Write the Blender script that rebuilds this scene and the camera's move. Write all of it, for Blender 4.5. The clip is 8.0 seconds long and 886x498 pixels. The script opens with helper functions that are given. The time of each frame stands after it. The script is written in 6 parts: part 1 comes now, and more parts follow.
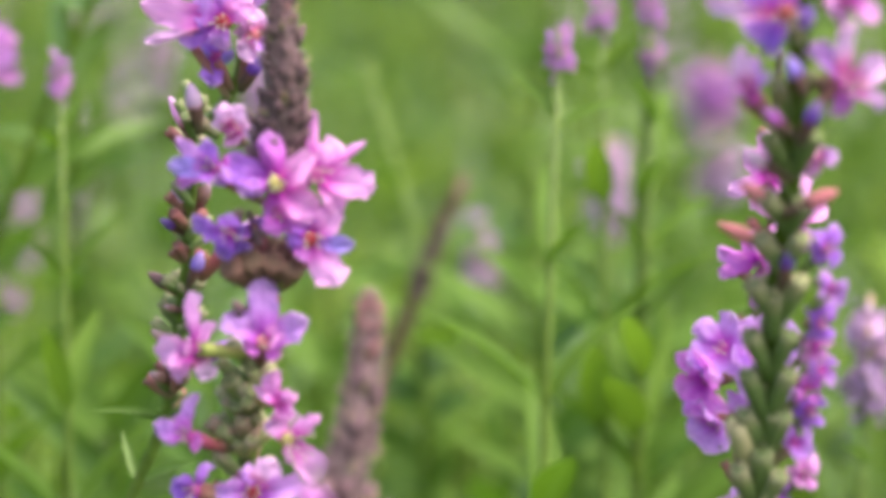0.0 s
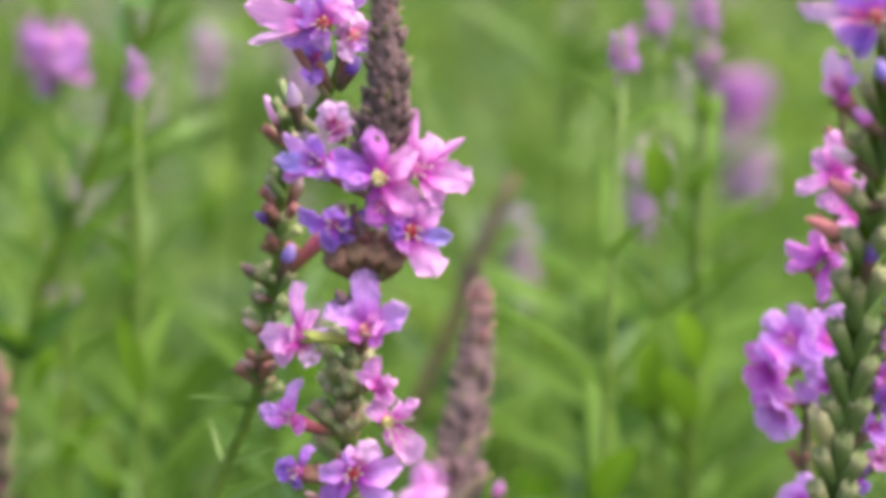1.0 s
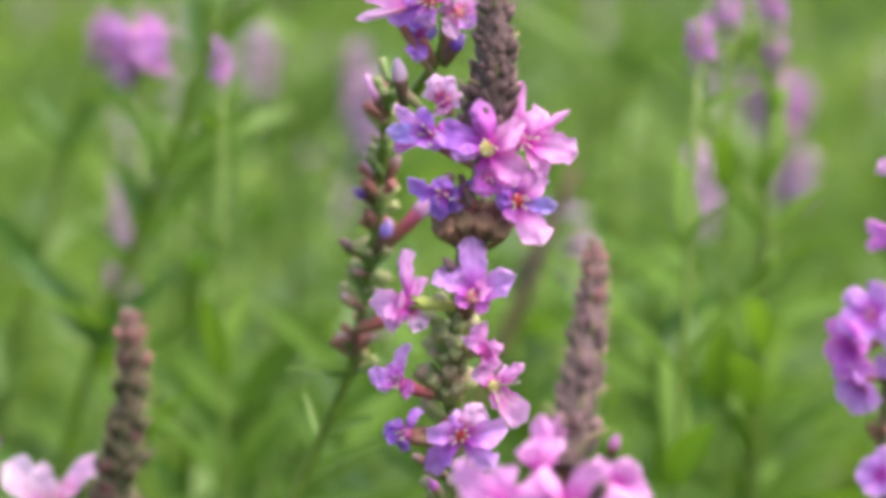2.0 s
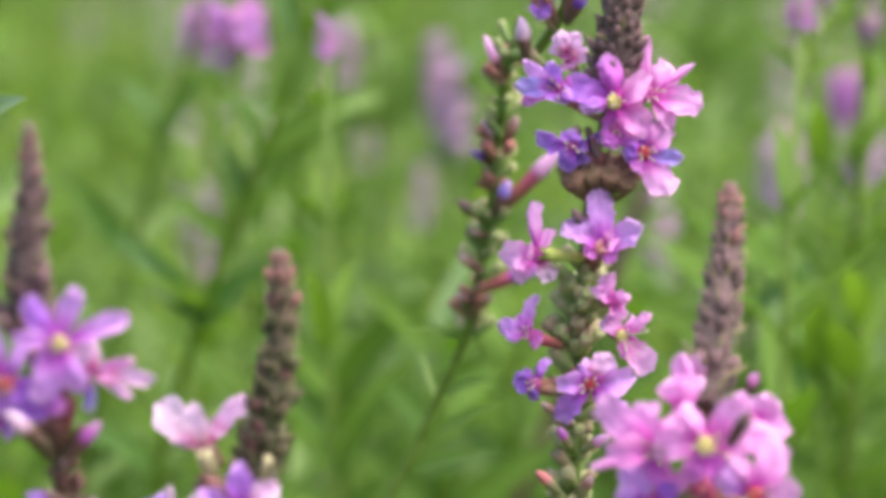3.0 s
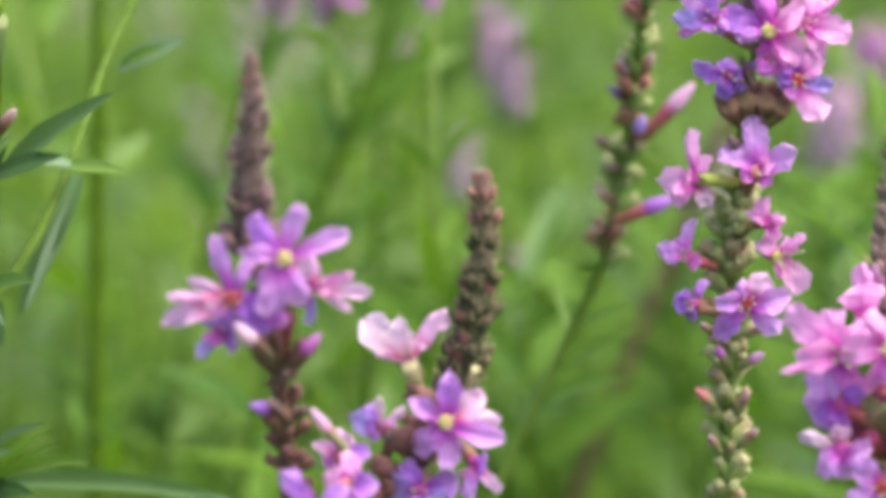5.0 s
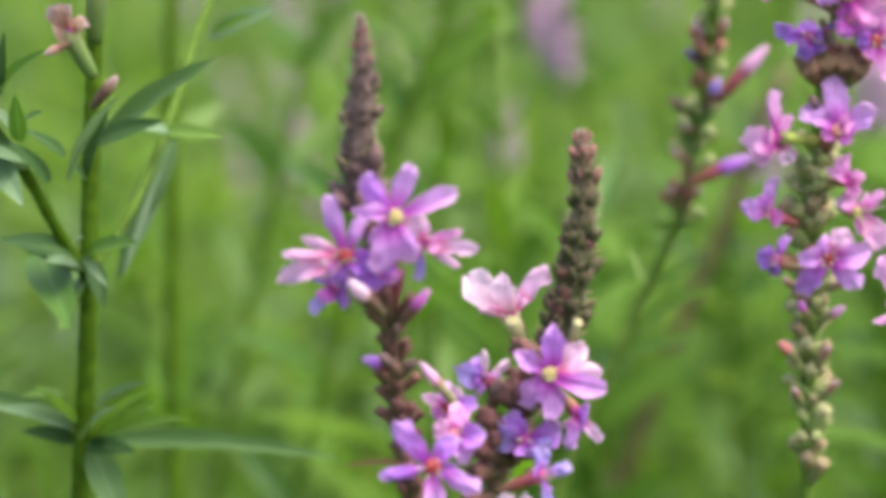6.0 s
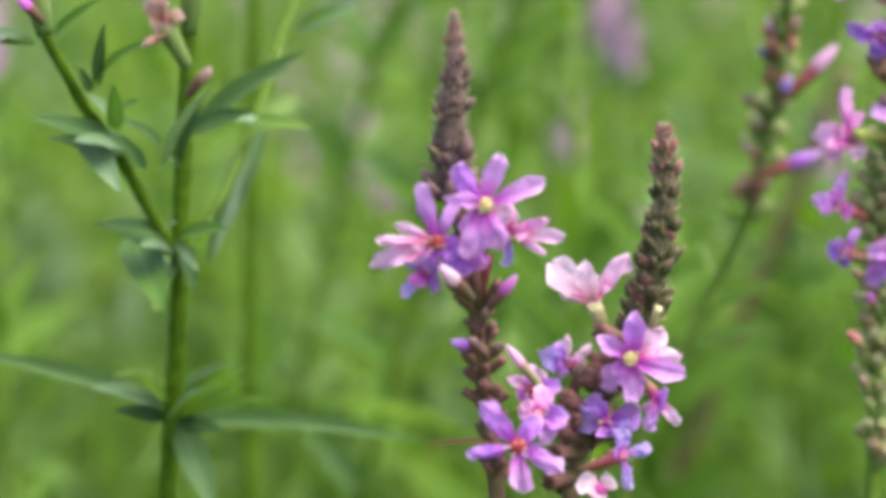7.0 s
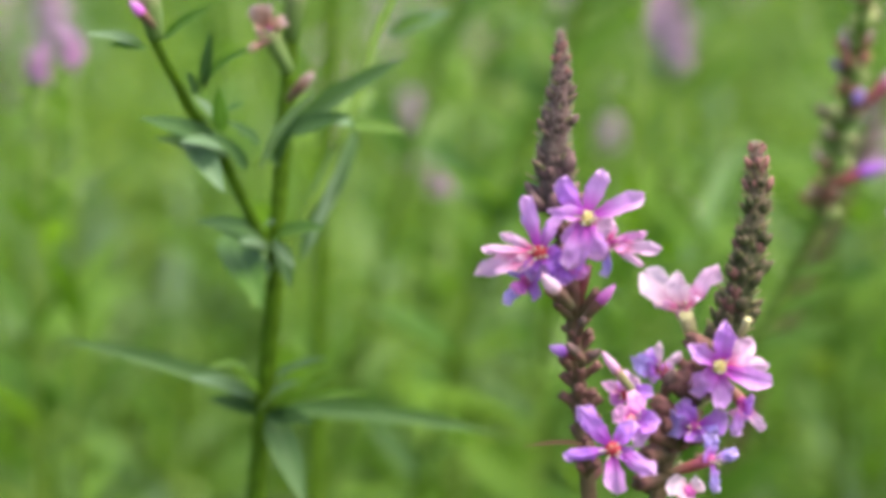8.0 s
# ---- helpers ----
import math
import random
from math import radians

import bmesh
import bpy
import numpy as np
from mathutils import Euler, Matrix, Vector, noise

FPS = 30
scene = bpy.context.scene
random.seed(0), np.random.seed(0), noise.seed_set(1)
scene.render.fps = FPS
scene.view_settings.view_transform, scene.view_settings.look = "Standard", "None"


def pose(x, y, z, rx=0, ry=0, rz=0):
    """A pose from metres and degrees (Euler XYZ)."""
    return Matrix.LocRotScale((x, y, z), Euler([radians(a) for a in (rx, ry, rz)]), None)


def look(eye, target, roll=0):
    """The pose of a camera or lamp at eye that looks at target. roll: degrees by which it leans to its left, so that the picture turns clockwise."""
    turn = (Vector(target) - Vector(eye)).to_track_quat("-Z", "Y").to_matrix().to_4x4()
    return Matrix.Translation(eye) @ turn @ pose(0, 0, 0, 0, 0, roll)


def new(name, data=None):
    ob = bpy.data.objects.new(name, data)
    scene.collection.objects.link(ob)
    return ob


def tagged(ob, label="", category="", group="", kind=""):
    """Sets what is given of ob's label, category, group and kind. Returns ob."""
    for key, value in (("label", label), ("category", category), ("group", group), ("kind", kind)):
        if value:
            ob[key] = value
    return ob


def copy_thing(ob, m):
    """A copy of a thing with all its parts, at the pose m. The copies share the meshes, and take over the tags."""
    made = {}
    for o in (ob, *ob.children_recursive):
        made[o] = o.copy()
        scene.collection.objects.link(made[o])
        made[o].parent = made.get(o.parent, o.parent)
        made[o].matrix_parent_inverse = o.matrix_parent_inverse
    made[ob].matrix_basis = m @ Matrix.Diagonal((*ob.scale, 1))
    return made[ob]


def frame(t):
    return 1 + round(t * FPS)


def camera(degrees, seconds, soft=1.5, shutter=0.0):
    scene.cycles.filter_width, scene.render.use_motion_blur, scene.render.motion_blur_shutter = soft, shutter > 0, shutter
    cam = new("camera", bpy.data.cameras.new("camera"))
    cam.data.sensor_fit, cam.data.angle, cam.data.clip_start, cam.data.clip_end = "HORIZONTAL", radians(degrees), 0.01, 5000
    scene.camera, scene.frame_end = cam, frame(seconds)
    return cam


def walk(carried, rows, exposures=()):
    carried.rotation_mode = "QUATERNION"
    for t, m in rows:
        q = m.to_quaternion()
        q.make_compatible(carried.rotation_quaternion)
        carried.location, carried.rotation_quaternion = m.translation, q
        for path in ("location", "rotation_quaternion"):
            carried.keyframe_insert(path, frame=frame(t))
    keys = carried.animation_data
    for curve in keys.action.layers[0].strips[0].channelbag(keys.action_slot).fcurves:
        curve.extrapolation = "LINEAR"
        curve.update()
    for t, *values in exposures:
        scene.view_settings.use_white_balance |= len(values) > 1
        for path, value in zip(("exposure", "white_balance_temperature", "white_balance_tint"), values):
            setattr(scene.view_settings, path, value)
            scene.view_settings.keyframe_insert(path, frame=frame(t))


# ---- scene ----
cam = camera(14.0, 8.0, soft=4.6)
cam.data.dof.use_dof = True
cam.data.dof.focus_distance = 0.632
cam.data.dof.aperture_fstop = 13.5
cam.data.dof.aperture_blades = 0


def held(x, y, z, pitch, roll, yaw):
    """A camera pose from its place, pitch up, lean and turn to the left."""
    return pose(x, y, z, 90 + pitch, 0, yaw) @ pose(0, 0, 0, 0, 0, roll)


PATH = [
    (0.0, held(0.0382, -0.4617, 1.0748, -9.42, 0.44, 0.32)),
    (0.5, held(0.0297, -0.4753, 1.0769, -9.44, 0.38, 0.21)),
    (1.0, held(0.0196, -0.4883, 1.0772, -9.37, 0.76, 0.03)),
    (1.5, held(0.0102, -0.5001, 1.0760, -9.28, 1.05, -0.14)),
    (2.8, held(-0.0127, -0.5197, 1.0588, -8.41, 0.52, 0.41)),
    (3.0, held(-0.0159, -0.5222, 1.0579, -8.44, 0.45, 0.48)),
    (3.5, held(-0.0259, -0.5282, 1.0577, -8.65, 0.19, 0.19)),
    (4.0, held(-0.0388, -0.5347, 1.0545, -8.56, 0.17, -0.17)),
    (4.5, held(-0.0476, -0.5418, 1.0513, -8.51, 0.01, -0.32)),
    (5.8, held(-0.0712, -0.5648, 1.0497, -8.90, -0.75, -0.58)),
    (6.0, held(-0.0734, -0.5688, 1.0506, -8.99, -0.85, -0.47)),
    (6.5, held(-0.0761, -0.5797, 1.0514, -8.99, -0.80, -0.11)),
    (7.0, held(-0.0813, -0.5914, 1.0528, -9.05, -0.30, 0.19)),
    (7.5, held(-0.0873, -0.6032, 1.0575, -9.29, 0.27, 0.36)),
    (8.0, held(-0.0987, -0.6159, 1.0643, -9.61, 0.96, 0.21)),
]
walk(cam, PATH, exposures=[(0.0, 1.42, 6400, 22), (1.7, 1.41, 6400, 20), (3.5, 1.41, 6450, 15), (6.0, 1.44, 6650, 7), (8.0, 1.48, 6650, 7)])

# ---- light: a bright, thinly clouded sky ----
SUN_UP, SUN_TURN = radians(64), radians(112)
world = bpy.data.worlds.new("sky")
scene.world = world
world.use_nodes = True
sky = world.node_tree.nodes.new("ShaderNodeTexSky")
sky.sky_type, sky.sun_disc = "NISHITA", False
sky.sun_elevation, sky.sun_rotation = SUN_UP, SUN_TURN
sky.air_density, sky.dust_density, sky.ozone_density = 0.8, 5.0, 0.6
world.node_tree.nodes["Background"].inputs["Strength"].default_value = 0.15
world.node_tree.links.new(sky.outputs[0], world.node_tree.nodes["Background"].inputs["Color"])
sun = new("sun", bpy.data.lights.new("sun", "SUN"))
sun.data.energy, sun.data.angle, sun.data.color = 1.45, radians(55), (1.0, 0.96, 0.91)
sun_way = Vector((math.sin(SUN_TURN) * math.cos(SUN_UP), math.cos(SUN_TURN) * math.cos(SUN_UP), math.sin(SUN_UP)))
sun.matrix_world = look(sun_way * 5 + Vector((0, 0, 1)), (0, 0, 1))


# ---- materials ----
class Nodes:
    """A short way to write a node material."""

    def __init__(self, name):
        self.mat = bpy.data.materials.new(name)
        self.mat.use_nodes = True
        self.tree = self.mat.node_tree
        self.shader = self.tree.nodes["Principled BSDF"]
        self.result = self.tree.nodes["Material Output"]

    def add(self, kind, **given):
        node = self.tree.nodes.new("ShaderNode" + kind)
        for key, value in given.items():
            if hasattr(value, "is_output"):
                self.tree.links.new(value, node.inputs[key.replace("_", " ")])
            else:
                node.inputs[key.replace("_", " ")].default_value = value
        return node

    def link(self, a, b):
        self.tree.links.new(a, b)

    def ramp(self, source, stops):
        node = self.tree.nodes.new("ShaderNodeValToRGB")
        while len(node.color_ramp.elements) < len(stops):
            node.color_ramp.elements.new(0.5)
        for element, (place, colour) in zip(node.color_ramp.elements, stops):
            element.position, element.color = place, (*colour, 1)
        self.link(source, node.inputs[0])
        return node.outputs[0]

    def mix(self, factor, a, b, blend="MIX"):
        node = self.tree.nodes.new("ShaderNodeMix")
        node.data_type, node.blend_type = "RGBA", blend
        for socket, value in ((node.inputs[0], factor), (node.inputs[6], a), (node.inputs[7], b)):
            if hasattr(value, "is_output"):
                self.link(value, socket)
            else:
                socket.default_value = value if isinstance(value, (int, float)) else (*value, 1)
        return node.outputs[2]

    def noise(self, scale, detail=3.0, source="Object"):
        where = self.tree.nodes.new("ShaderNodeTexCoord").outputs[source]
        return self.add("TexNoise", Vector=where, Scale=scale, Detail=detail).outputs[0]

    def along(self):
        """The UV map's u (across) and v (from base to tip)."""
        where = self.tree.nodes.new("ShaderNodeTexCoord").outputs["UV"]
        parts = self.add("SeparateXYZ", Vector=where)
        return parts.outputs[0], parts.outputs[1]

    def chance(self):
        return self.tree.nodes.new("ShaderNodeObjectInfo").outputs["Random"]

    def island(self):
        return self.tree.nodes.new("ShaderNodeNewGeometry").outputs["Random Per Island"]

    def finish(self, colour, rough, thin=0.0, bump=None, height=0.3, thin_tint=None, gloss=0.5):
        if hasattr(colour, "is_output"):
            self.link(colour, self.shader.inputs["Base Color"])
        else:
            self.shader.inputs["Base Color"].default_value = (*colour, 1)
        self.shader.inputs["Roughness"].default_value = rough
        self.shader.inputs["Specular IOR Level"].default_value = gloss
        if bump is not None:
            node = self.add("Bump", Height=bump, Strength=height, Distance=0.0004)
            self.link(node.outputs[0], self.shader.inputs["Normal"])
        if thin:
            through_it = self.add("BsdfTranslucent")
            seen = self.mix(1.0, colour, thin_tint, "MULTIPLY") if thin_tint else colour
            if hasattr(seen, "is_output"):
                self.link(seen, through_it.inputs[0])
            else:
                through_it.inputs[0].default_value = (*seen, 1)
            both = self.add("MixShader", Fac=thin)
            self.link(self.shader.outputs[0], both.inputs[1])
            self.link(through_it.outputs[0], both.inputs[2])
            self.link(both.outputs[0], self.result.inputs[0])
        return self.mat


def petal_material(name, main, other, base, vein):
    """Crinkled petal: two tones by chance, deeper at the claw and along the middle vein."""
    n = Nodes(name)
    u, v = n.along()
    tone = n.mix(n.chance(), main, other)
    blotch = n.ramp(n.noise(1.6, 3), [(0.35, (0.86, 0.84, 0.9)), (0.65, (1.08, 1.06, 1.04))])
    tone = n.mix(1.0, tone, blotch, "MULTIPLY")
    # light catching the outer half, painted as a paler tone towards the tip
    pale = n.mix(0.5, tone, (0.94, 0.74, 0.90))
    tone = n.mix(n.ramp(v, [(0.5, (0, 0, 0)), (1.0, (0.95, 0.95, 0.95))]), tone, pale)
    tone = n.mix(n.ramp(v, [(0.06, (1, 1, 1)), (0.36, (0, 0, 0))]), tone, base)
    line = n.add("Math", Value=u)
    line.operation = "SUBTRACT"
    line.inputs[1].default_value = 0.5
    far = n.add("Math", Value=line.outputs[0])
    far.operation = "ABSOLUTE"
    tone = n.mix(n.ramp(far.outputs[0], [(0.0, (0.22, 0.22, 0.22)), (0.12, (0, 0, 0))]), tone, vein)
    ribs = n.add("TexNoise", Vector=n.tree.nodes.new("ShaderNodeTexCoord").outputs["UV"], Scale=9.0, Detail=2.0)
    return n.finish(tone, 0.6, 0.45, ribs.outputs[0], 0.3, gloss=0.25)


# natural variety, plus painted light: pale tones for lit petals, violet-blue for shaded
PETAL = {
    "pink": petal_material("petal_pink", (0.94, 0.50, 0.84), (0.92, 0.40, 0.81), (0.66, 0.06, 0.50), (0.62, 0.13, 0.55)),
    "magenta": petal_material("petal_magenta", (0.86, 0.28, 0.80), (0.78, 0.24, 0.80), (0.58, 0.05, 0.52), (0.50, 0.09, 0.55)),
    "pinkpurple": petal_material("petal_lilac", (0.80, 0.42, 0.89), (0.70, 0.36, 0.89), (0.56, 0.08, 0.58), (0.46, 0.15, 0.62)),
    "purple": petal_material("petal_violet", (0.62, 0.26, 0.85), (0.52, 0.23, 0.85), (0.44, 0.06, 0.54), (0.31, 0.08, 0.54)),
    "deep": petal_material("petal_shaded_violet", (0.32, 0.15, 0.62), (0.27, 0.13, 0.60), (0.30, 0.04, 0.38), (0.18, 0.05, 0.38)),
    "blue": petal_material("petal_shaded_blue", (0.52, 0.40, 0.90), (0.48, 0.36, 0.90), (0.42, 0.11, 0.54), (0.32, 0.16, 0.58)),
    "white": petal_material("petal_pale", (0.92, 0.74, 0.85), (0.90, 0.68, 0.85), (0.82, 0.42, 0.56), (0.76, 0.42, 0.66)),
    "dry": petal_material("petal_withered", (0.50, 0.34, 0.26), (0.44, 0.27, 0.22), (0.46, 0.20, 0.15), (0.45, 0.24, 0.20)),
    "pinkwhite": petal_material("petal_pale_pink", (0.92, 0.62, 0.86), (0.90, 0.54, 0.84), (0.72, 0.08, 0.30), (0.70, 0.28, 0.60)),
}


def plain(name, a, b, rough, scale=900.0, thin=0.0, height=0.4, gloss=0.4, by="chance"):
    n = Nodes(name)
    grain = n.noise(scale, 4)
    pick = n.chance() if by == "chance" else n.island()
    tone = n.mix(pick, a, b)
    tone = n.mix(1.0, tone, n.ramp(grain, [(0.3, (0.72, 0.72, 0.72)), (0.7, (1.2, 1.2, 1.2))]), "MULTIPLY")
    return n.finish(tone, rough, thin, grain, height, gloss=gloss)


def lengthwise(name, stops, rough, thin=0.0, scale=700.0, gloss=0.4):
    """Colour that runs from base to tip, broken by grain."""
    n = Nodes(name)
    _, v = n.along()
    grain = n.noise(scale, 4)
    shift = n.add("Math", Value=v)
    shift.operation = "ADD"
    spread = n.add("MapRange", Value=n.chance(), To_Min=-0.16, To_Max=0.16)
    n.link(spread.outputs[0], shift.inputs[1])
    tone = n.ramp(shift.outputs[0], stops)
    tone = n.mix(1.0, tone, n.ramp(grain, [(0.3, (0.7, 0.7, 0.7)), (0.7, (1.22, 1.22, 1.22))]), "MULTIPLY")
    return n.finish(tone, rough, thin, grain, 0.4, gloss=gloss)


CALYX = lengthwise("calyx_skin", [(0.0, (0.22, 0.19, 0.085)), (0.45, (0.32, 0.17, 0.11)), (1.0, (0.38, 0.14, 0.12))], 0.6)
OLD_CALYX = lengthwise("seed_calyx_skin", [(0.0, (0.20, 0.26, 0.085)), (0.6, (0.30, 0.28, 0.13)), (1.0, (0.44, 0.31, 0.20))], 0.65)
SPENT_CALYX = lengthwise("spent_calyx_skin", [(0.0, (0.22, 0.35, 0.08)), (0.65, (0.33, 0.42, 0.14)), (1.0, (0.52, 0.46, 0.26))], 0.65)
DUSKY = lengthwise("dusky_calyx_skin", [(0.0, (0.10, 0.085, 0.036)), (0.5, (0.14, 0.08, 0.052)), (1.0, (0.23, 0.095, 0.09))], 0.65)
CRIMSON = lengthwise("crimson_calyx_skin", [(0.0, (0.14, 0.09, 0.04)), (0.5, (0.26, 0.065, 0.06)), (1.0, (0.38, 0.07, 0.15))], 0.6)
POD = lengthwise("green_pod_skin", [(0.0, (0.10, 0.18, 0.035)), (0.65, (0.17, 0.25, 0.07)), (1.0, (0.36, 0.35, 0.17))], 0.6)
BOWL = lengthwise("brown_calyx_skin", [(0.0, (0.17, 0.125, 0.06)), (0.6, (0.21, 0.135, 0.07)), (1.0, (0.29, 0.155, 0.10))], 0.65)
RED_CALYX = lengthwise("red_calyx_skin", [(0.0, (0.17, 0.11, 0.05)), (0.5, (0.33, 0.085, 0.075)), (1.0, (0.50, 0.09, 0.20))], 0.6)
PALE_CALYX = lengthwise("pale_calyx_skin", [(0.0, (0.27, 0.27, 0.10)), (0.5, (0.48, 0.45, 0.20)), (1.0, (0.68, 0.62, 0.34))], 0.6)
BUD_SKIN = lengthwise("bud_skin", [(0.0, (0.07, 0.052, 0.04)), (0.5, (0.13, 0.085, 0.075)), (1.0, (0.25, 0.145, 0.145))], 0.7)
GREEN_BUD = lengthwise("green_bud_skin", [(0.0, (0.04, 0.056, 0.018)), (0.55, (0.08, 0.085, 0.034)), (1.0, (0.19, 0.13, 0.09))], 0.7)
TIP_SKIN = lengthwise("young_bud_skin", [(0.0, (0.15, 0.09, 0.07)), (0.6, (0.30, 0.14, 0.12)), (1.0, (0.38, 0.16, 0.16))], 0.7)
DOWN = plain("pale_down", (0.52, 0.44, 0.40), (0.44, 0.38, 0.34), 0.7, thin=0.4)
GREEN_STEM = plain("green_stem", (0.12, 0.205, 0.022), (0.14, 0.225, 0.03), 0.5, 400)
BROWN_STEM = plain("brown_stem", (0.125, 0.082, 0.045), (0.145, 0.095, 0.05), 0.6, 400)
MIXED_STEM = plain("olive_stem", (0.10, 0.125, 0.035), (0.12, 0.12, 0.045), 0.55, 400)
YELLOW = plain("flower_eye", (0.62, 0.56, 0.16), (0.62, 0.50, 0.20), 0.55, 1500)
DARK_STEM = plain("dark_green_stem", (0.07, 0.14, 0.006), (0.08, 0.15, 0.008), 0.7, 400, gloss=0.15)
LIGHT_STEM = plain("light_green_stem", (0.08, 0.145, 0.018), (0.09, 0.155, 0.022), 0.8, 400, gloss=0.15)
RED_EYE = plain("red_throat", (0.46, 0.03, 0.05), (0.40, 0.03, 0.045), 0.55, 1500)
SALMON = plain("salmon_throat", (0.72, 0.26, 0.24), (0.70, 0.22, 0.24), 0.55, 1500)
GREEN_TUBE = plain("green_calyx", (0.42, 0.50, 0.10), (0.40, 0.45, 0.10), 0.5, 900)
THROAT = plain("pink_throat", (0.55, 0.08, 0.34), (0.50, 0.07, 0.36), 0.6, 1500)
STAMEN = plain("stamen_white", (0.72, 0.66, 0.50), (0.70, 0.60, 0.52), 0.5, 900, 0.3)


def leaf_material(name, a, b, rib, by, rough=0.45, thin=0.35, gloss=0.4, more=(), patches=False):
    n = Nodes(name)
    u, v = n.along()
    pick = n.chance() if by == "chance" else n.island()
    tone = n.ramp(pick, [(i / (len(more) + 1), c) for i, c in enumerate((a, *more, b))]) if more else n.mix(pick, a, b)
    tone = n.mix(1.0, tone, n.ramp(n.noise(160, 4), [(0.3, (0.78, 0.8, 0.8)), (0.7, (1.18, 1.15, 1.1))]), "MULTIPLY")
    if patches:
        # yellow-green and dark patches a hand wide; blue-green ones paint in leaf highlights
        tone = n.mix(1.0, tone, n.ramp(n.noise(11, 2), [(0.36, (0.55, 0.64, 0.5)), (0.46, (0.95, 1.0, 0.85)), (0.53, (1.0, 1.0, 0.95)), (0.63, (1.5, 1.35, 0.72))]), "MULTIPLY")
        tone = n.mix(n.ramp(n.noise(9, 2), [(0.56, (0, 0, 0)), (0.66, (0.65, 0.65, 0.65))]), tone, (0.18, 0.25, 0.19))
    side = n.add("Math", Value=u)
    side.operation = "SUBTRACT"
    side.inputs[1].default_value = 0.5
    far = n.add("Math", Value=side.outputs[0])
    far.operation = "ABSOLUTE"
    tone = n.mix(n.ramp(far.outputs[0], [(0.0, (0.8, 0.8, 0.8)), (0.07, (0, 0, 0))]), tone, rib)
    veins = n.add("TexWave", Vector=n.tree.nodes.new("ShaderNodeTexCoord").outputs["UV"], Scale=6.0, Distortion=1.5)
    return n.finish(tone, rough, thin, veins.outputs[0], 0.15, thin_tint=(1.25, 1.35, 0.6), gloss=gloss)


LEAF = leaf_material("leaf_green", (0.07, 0.17, 0.025), (0.10, 0.20, 0.035), (0.15, 0.26, 0.08), "chance")
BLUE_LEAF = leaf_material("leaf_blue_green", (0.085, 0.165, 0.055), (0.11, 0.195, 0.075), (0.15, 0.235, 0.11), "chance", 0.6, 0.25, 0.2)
# greyer, paler copy of the leaf: sky highlights put into the colour
GREY_SHEEN_LEAF = leaf_material("leaf_grey_sheen", (0.13, 0.22, 0.11), (0.17, 0.26, 0.15), (0.20, 0.29, 0.17), "chance", 0.5, 0.25, 0.4)
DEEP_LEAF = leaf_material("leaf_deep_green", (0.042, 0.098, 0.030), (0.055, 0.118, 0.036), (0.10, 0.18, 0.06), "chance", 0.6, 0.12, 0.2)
YOUNG_LEAF = leaf_material("leaf_young", (0.15, 0.265, 0.045), (0.13, 0.24, 0.045), (0.22, 0.33, 0.10), "chance")
FIELD_LEAF = leaf_material("field_leaf", (0.085, 0.20, 0.02), (0.15, 0.28, 0.035), (0.15, 0.28, 0.06), "island", 0.6, 0.42, 0.3, ((0.15, 0.25, 0.04), (0.10, 0.19, 0.04), (0.16, 0.26, 0.09), (0.09, 0.18, 0.02), (0.16, 0.24, 0.05)), True)
DARK_LEAF = leaf_material("leaf_dark", (0.09, 0.185, 0.024), (0.115, 0.22, 0.03), (0.14, 0.25, 0.05), "chance", 0.6, 0.3, 0.15)
DRY_LEAF = leaf_material("leaf_withered", (0.20, 0.13, 0.085), (0.17, 0.11, 0.07), (0.30, 0.18, 0.1), "chance", 0.7, 0.2, 0.2)
FAR_LEAF = leaf_material("far_leaf", (0.065, 0.15, 0.015), (0.15, 0.27, 0.03), (0.13, 0.24, 0.06), "chance", 0.65, 0.4, 0.2)
FIELD_PETAL = plain("field_petal", (0.72, 0.30, 0.64), (0.58, 0.30, 0.66), 0.6, 500, 0.35, by="island")
PALE_PETAL = plain("pale_field_petal", (0.66, 0.42, 0.58), (0.56, 0.40, 0.60), 0.6, 500, 0.35, by="island")
SOIL = plain("meadow_floor", (0.075, 0.12, 0.03), (0.075, 0.12, 0.03), 0.9, 14.0, gloss=0.2)


# ---- ways to make meshes; lengths of the plants in millimetres, heights from one metre up ----
def at(x, y, z):
    return Vector((x, y, 1000 + z)) / 1000


def mesh_of(name, bm, material, smooth=True):
    mesh = bpy.data.meshes.new(name)
    bm.to_mesh(mesh)
    bm.free()
    if smooth:
        mesh.shade_smooth()
    mesh.materials.append(material)
    return mesh


def part(name, mesh, parent, m=None, label=""):
    ob = new(name, mesh)
    ob.parent = parent
    if parent.type == "EMPTY":
        ob.matrix_parent_inverse = parent.matrix_basis.inverted()
    if m is not None:
        ob.matrix_basis = m
    return tagged(ob, label)


def glide(points, count):
    """Points along a smooth curve through the given ones, with no overshoot where their spacing changes."""
    p = [Vector(q) for q in points]
    gaps = [(p[n + 1] - p[n]).length for n in range(len(p) - 1)]
    ways = [(p[n + 1] - p[n]) / gaps[n] for n in range(len(gaps))]
    bend = [ways[0]] + [(ways[n - 1] * gaps[n] + ways[n] * gaps[n - 1]) / (gaps[n] + gaps[n - 1]) for n in range(1, len(gaps))] + [ways[-1]]
    out = []
    for n in range(count):
        s = n / (count - 1) * len(gaps)
        k = min(int(s), len(gaps) - 1)
        f, d = s - k, gaps[k]
        out.append(p[k] * (2 * f**3 - 3 * f * f + 1) + bend[k] * d * (f**3 - 2 * f * f + f) + p[k + 1] * (3 * f * f - 2 * f**3) + bend[k + 1] * d * (f**3 - f * f))
    return out


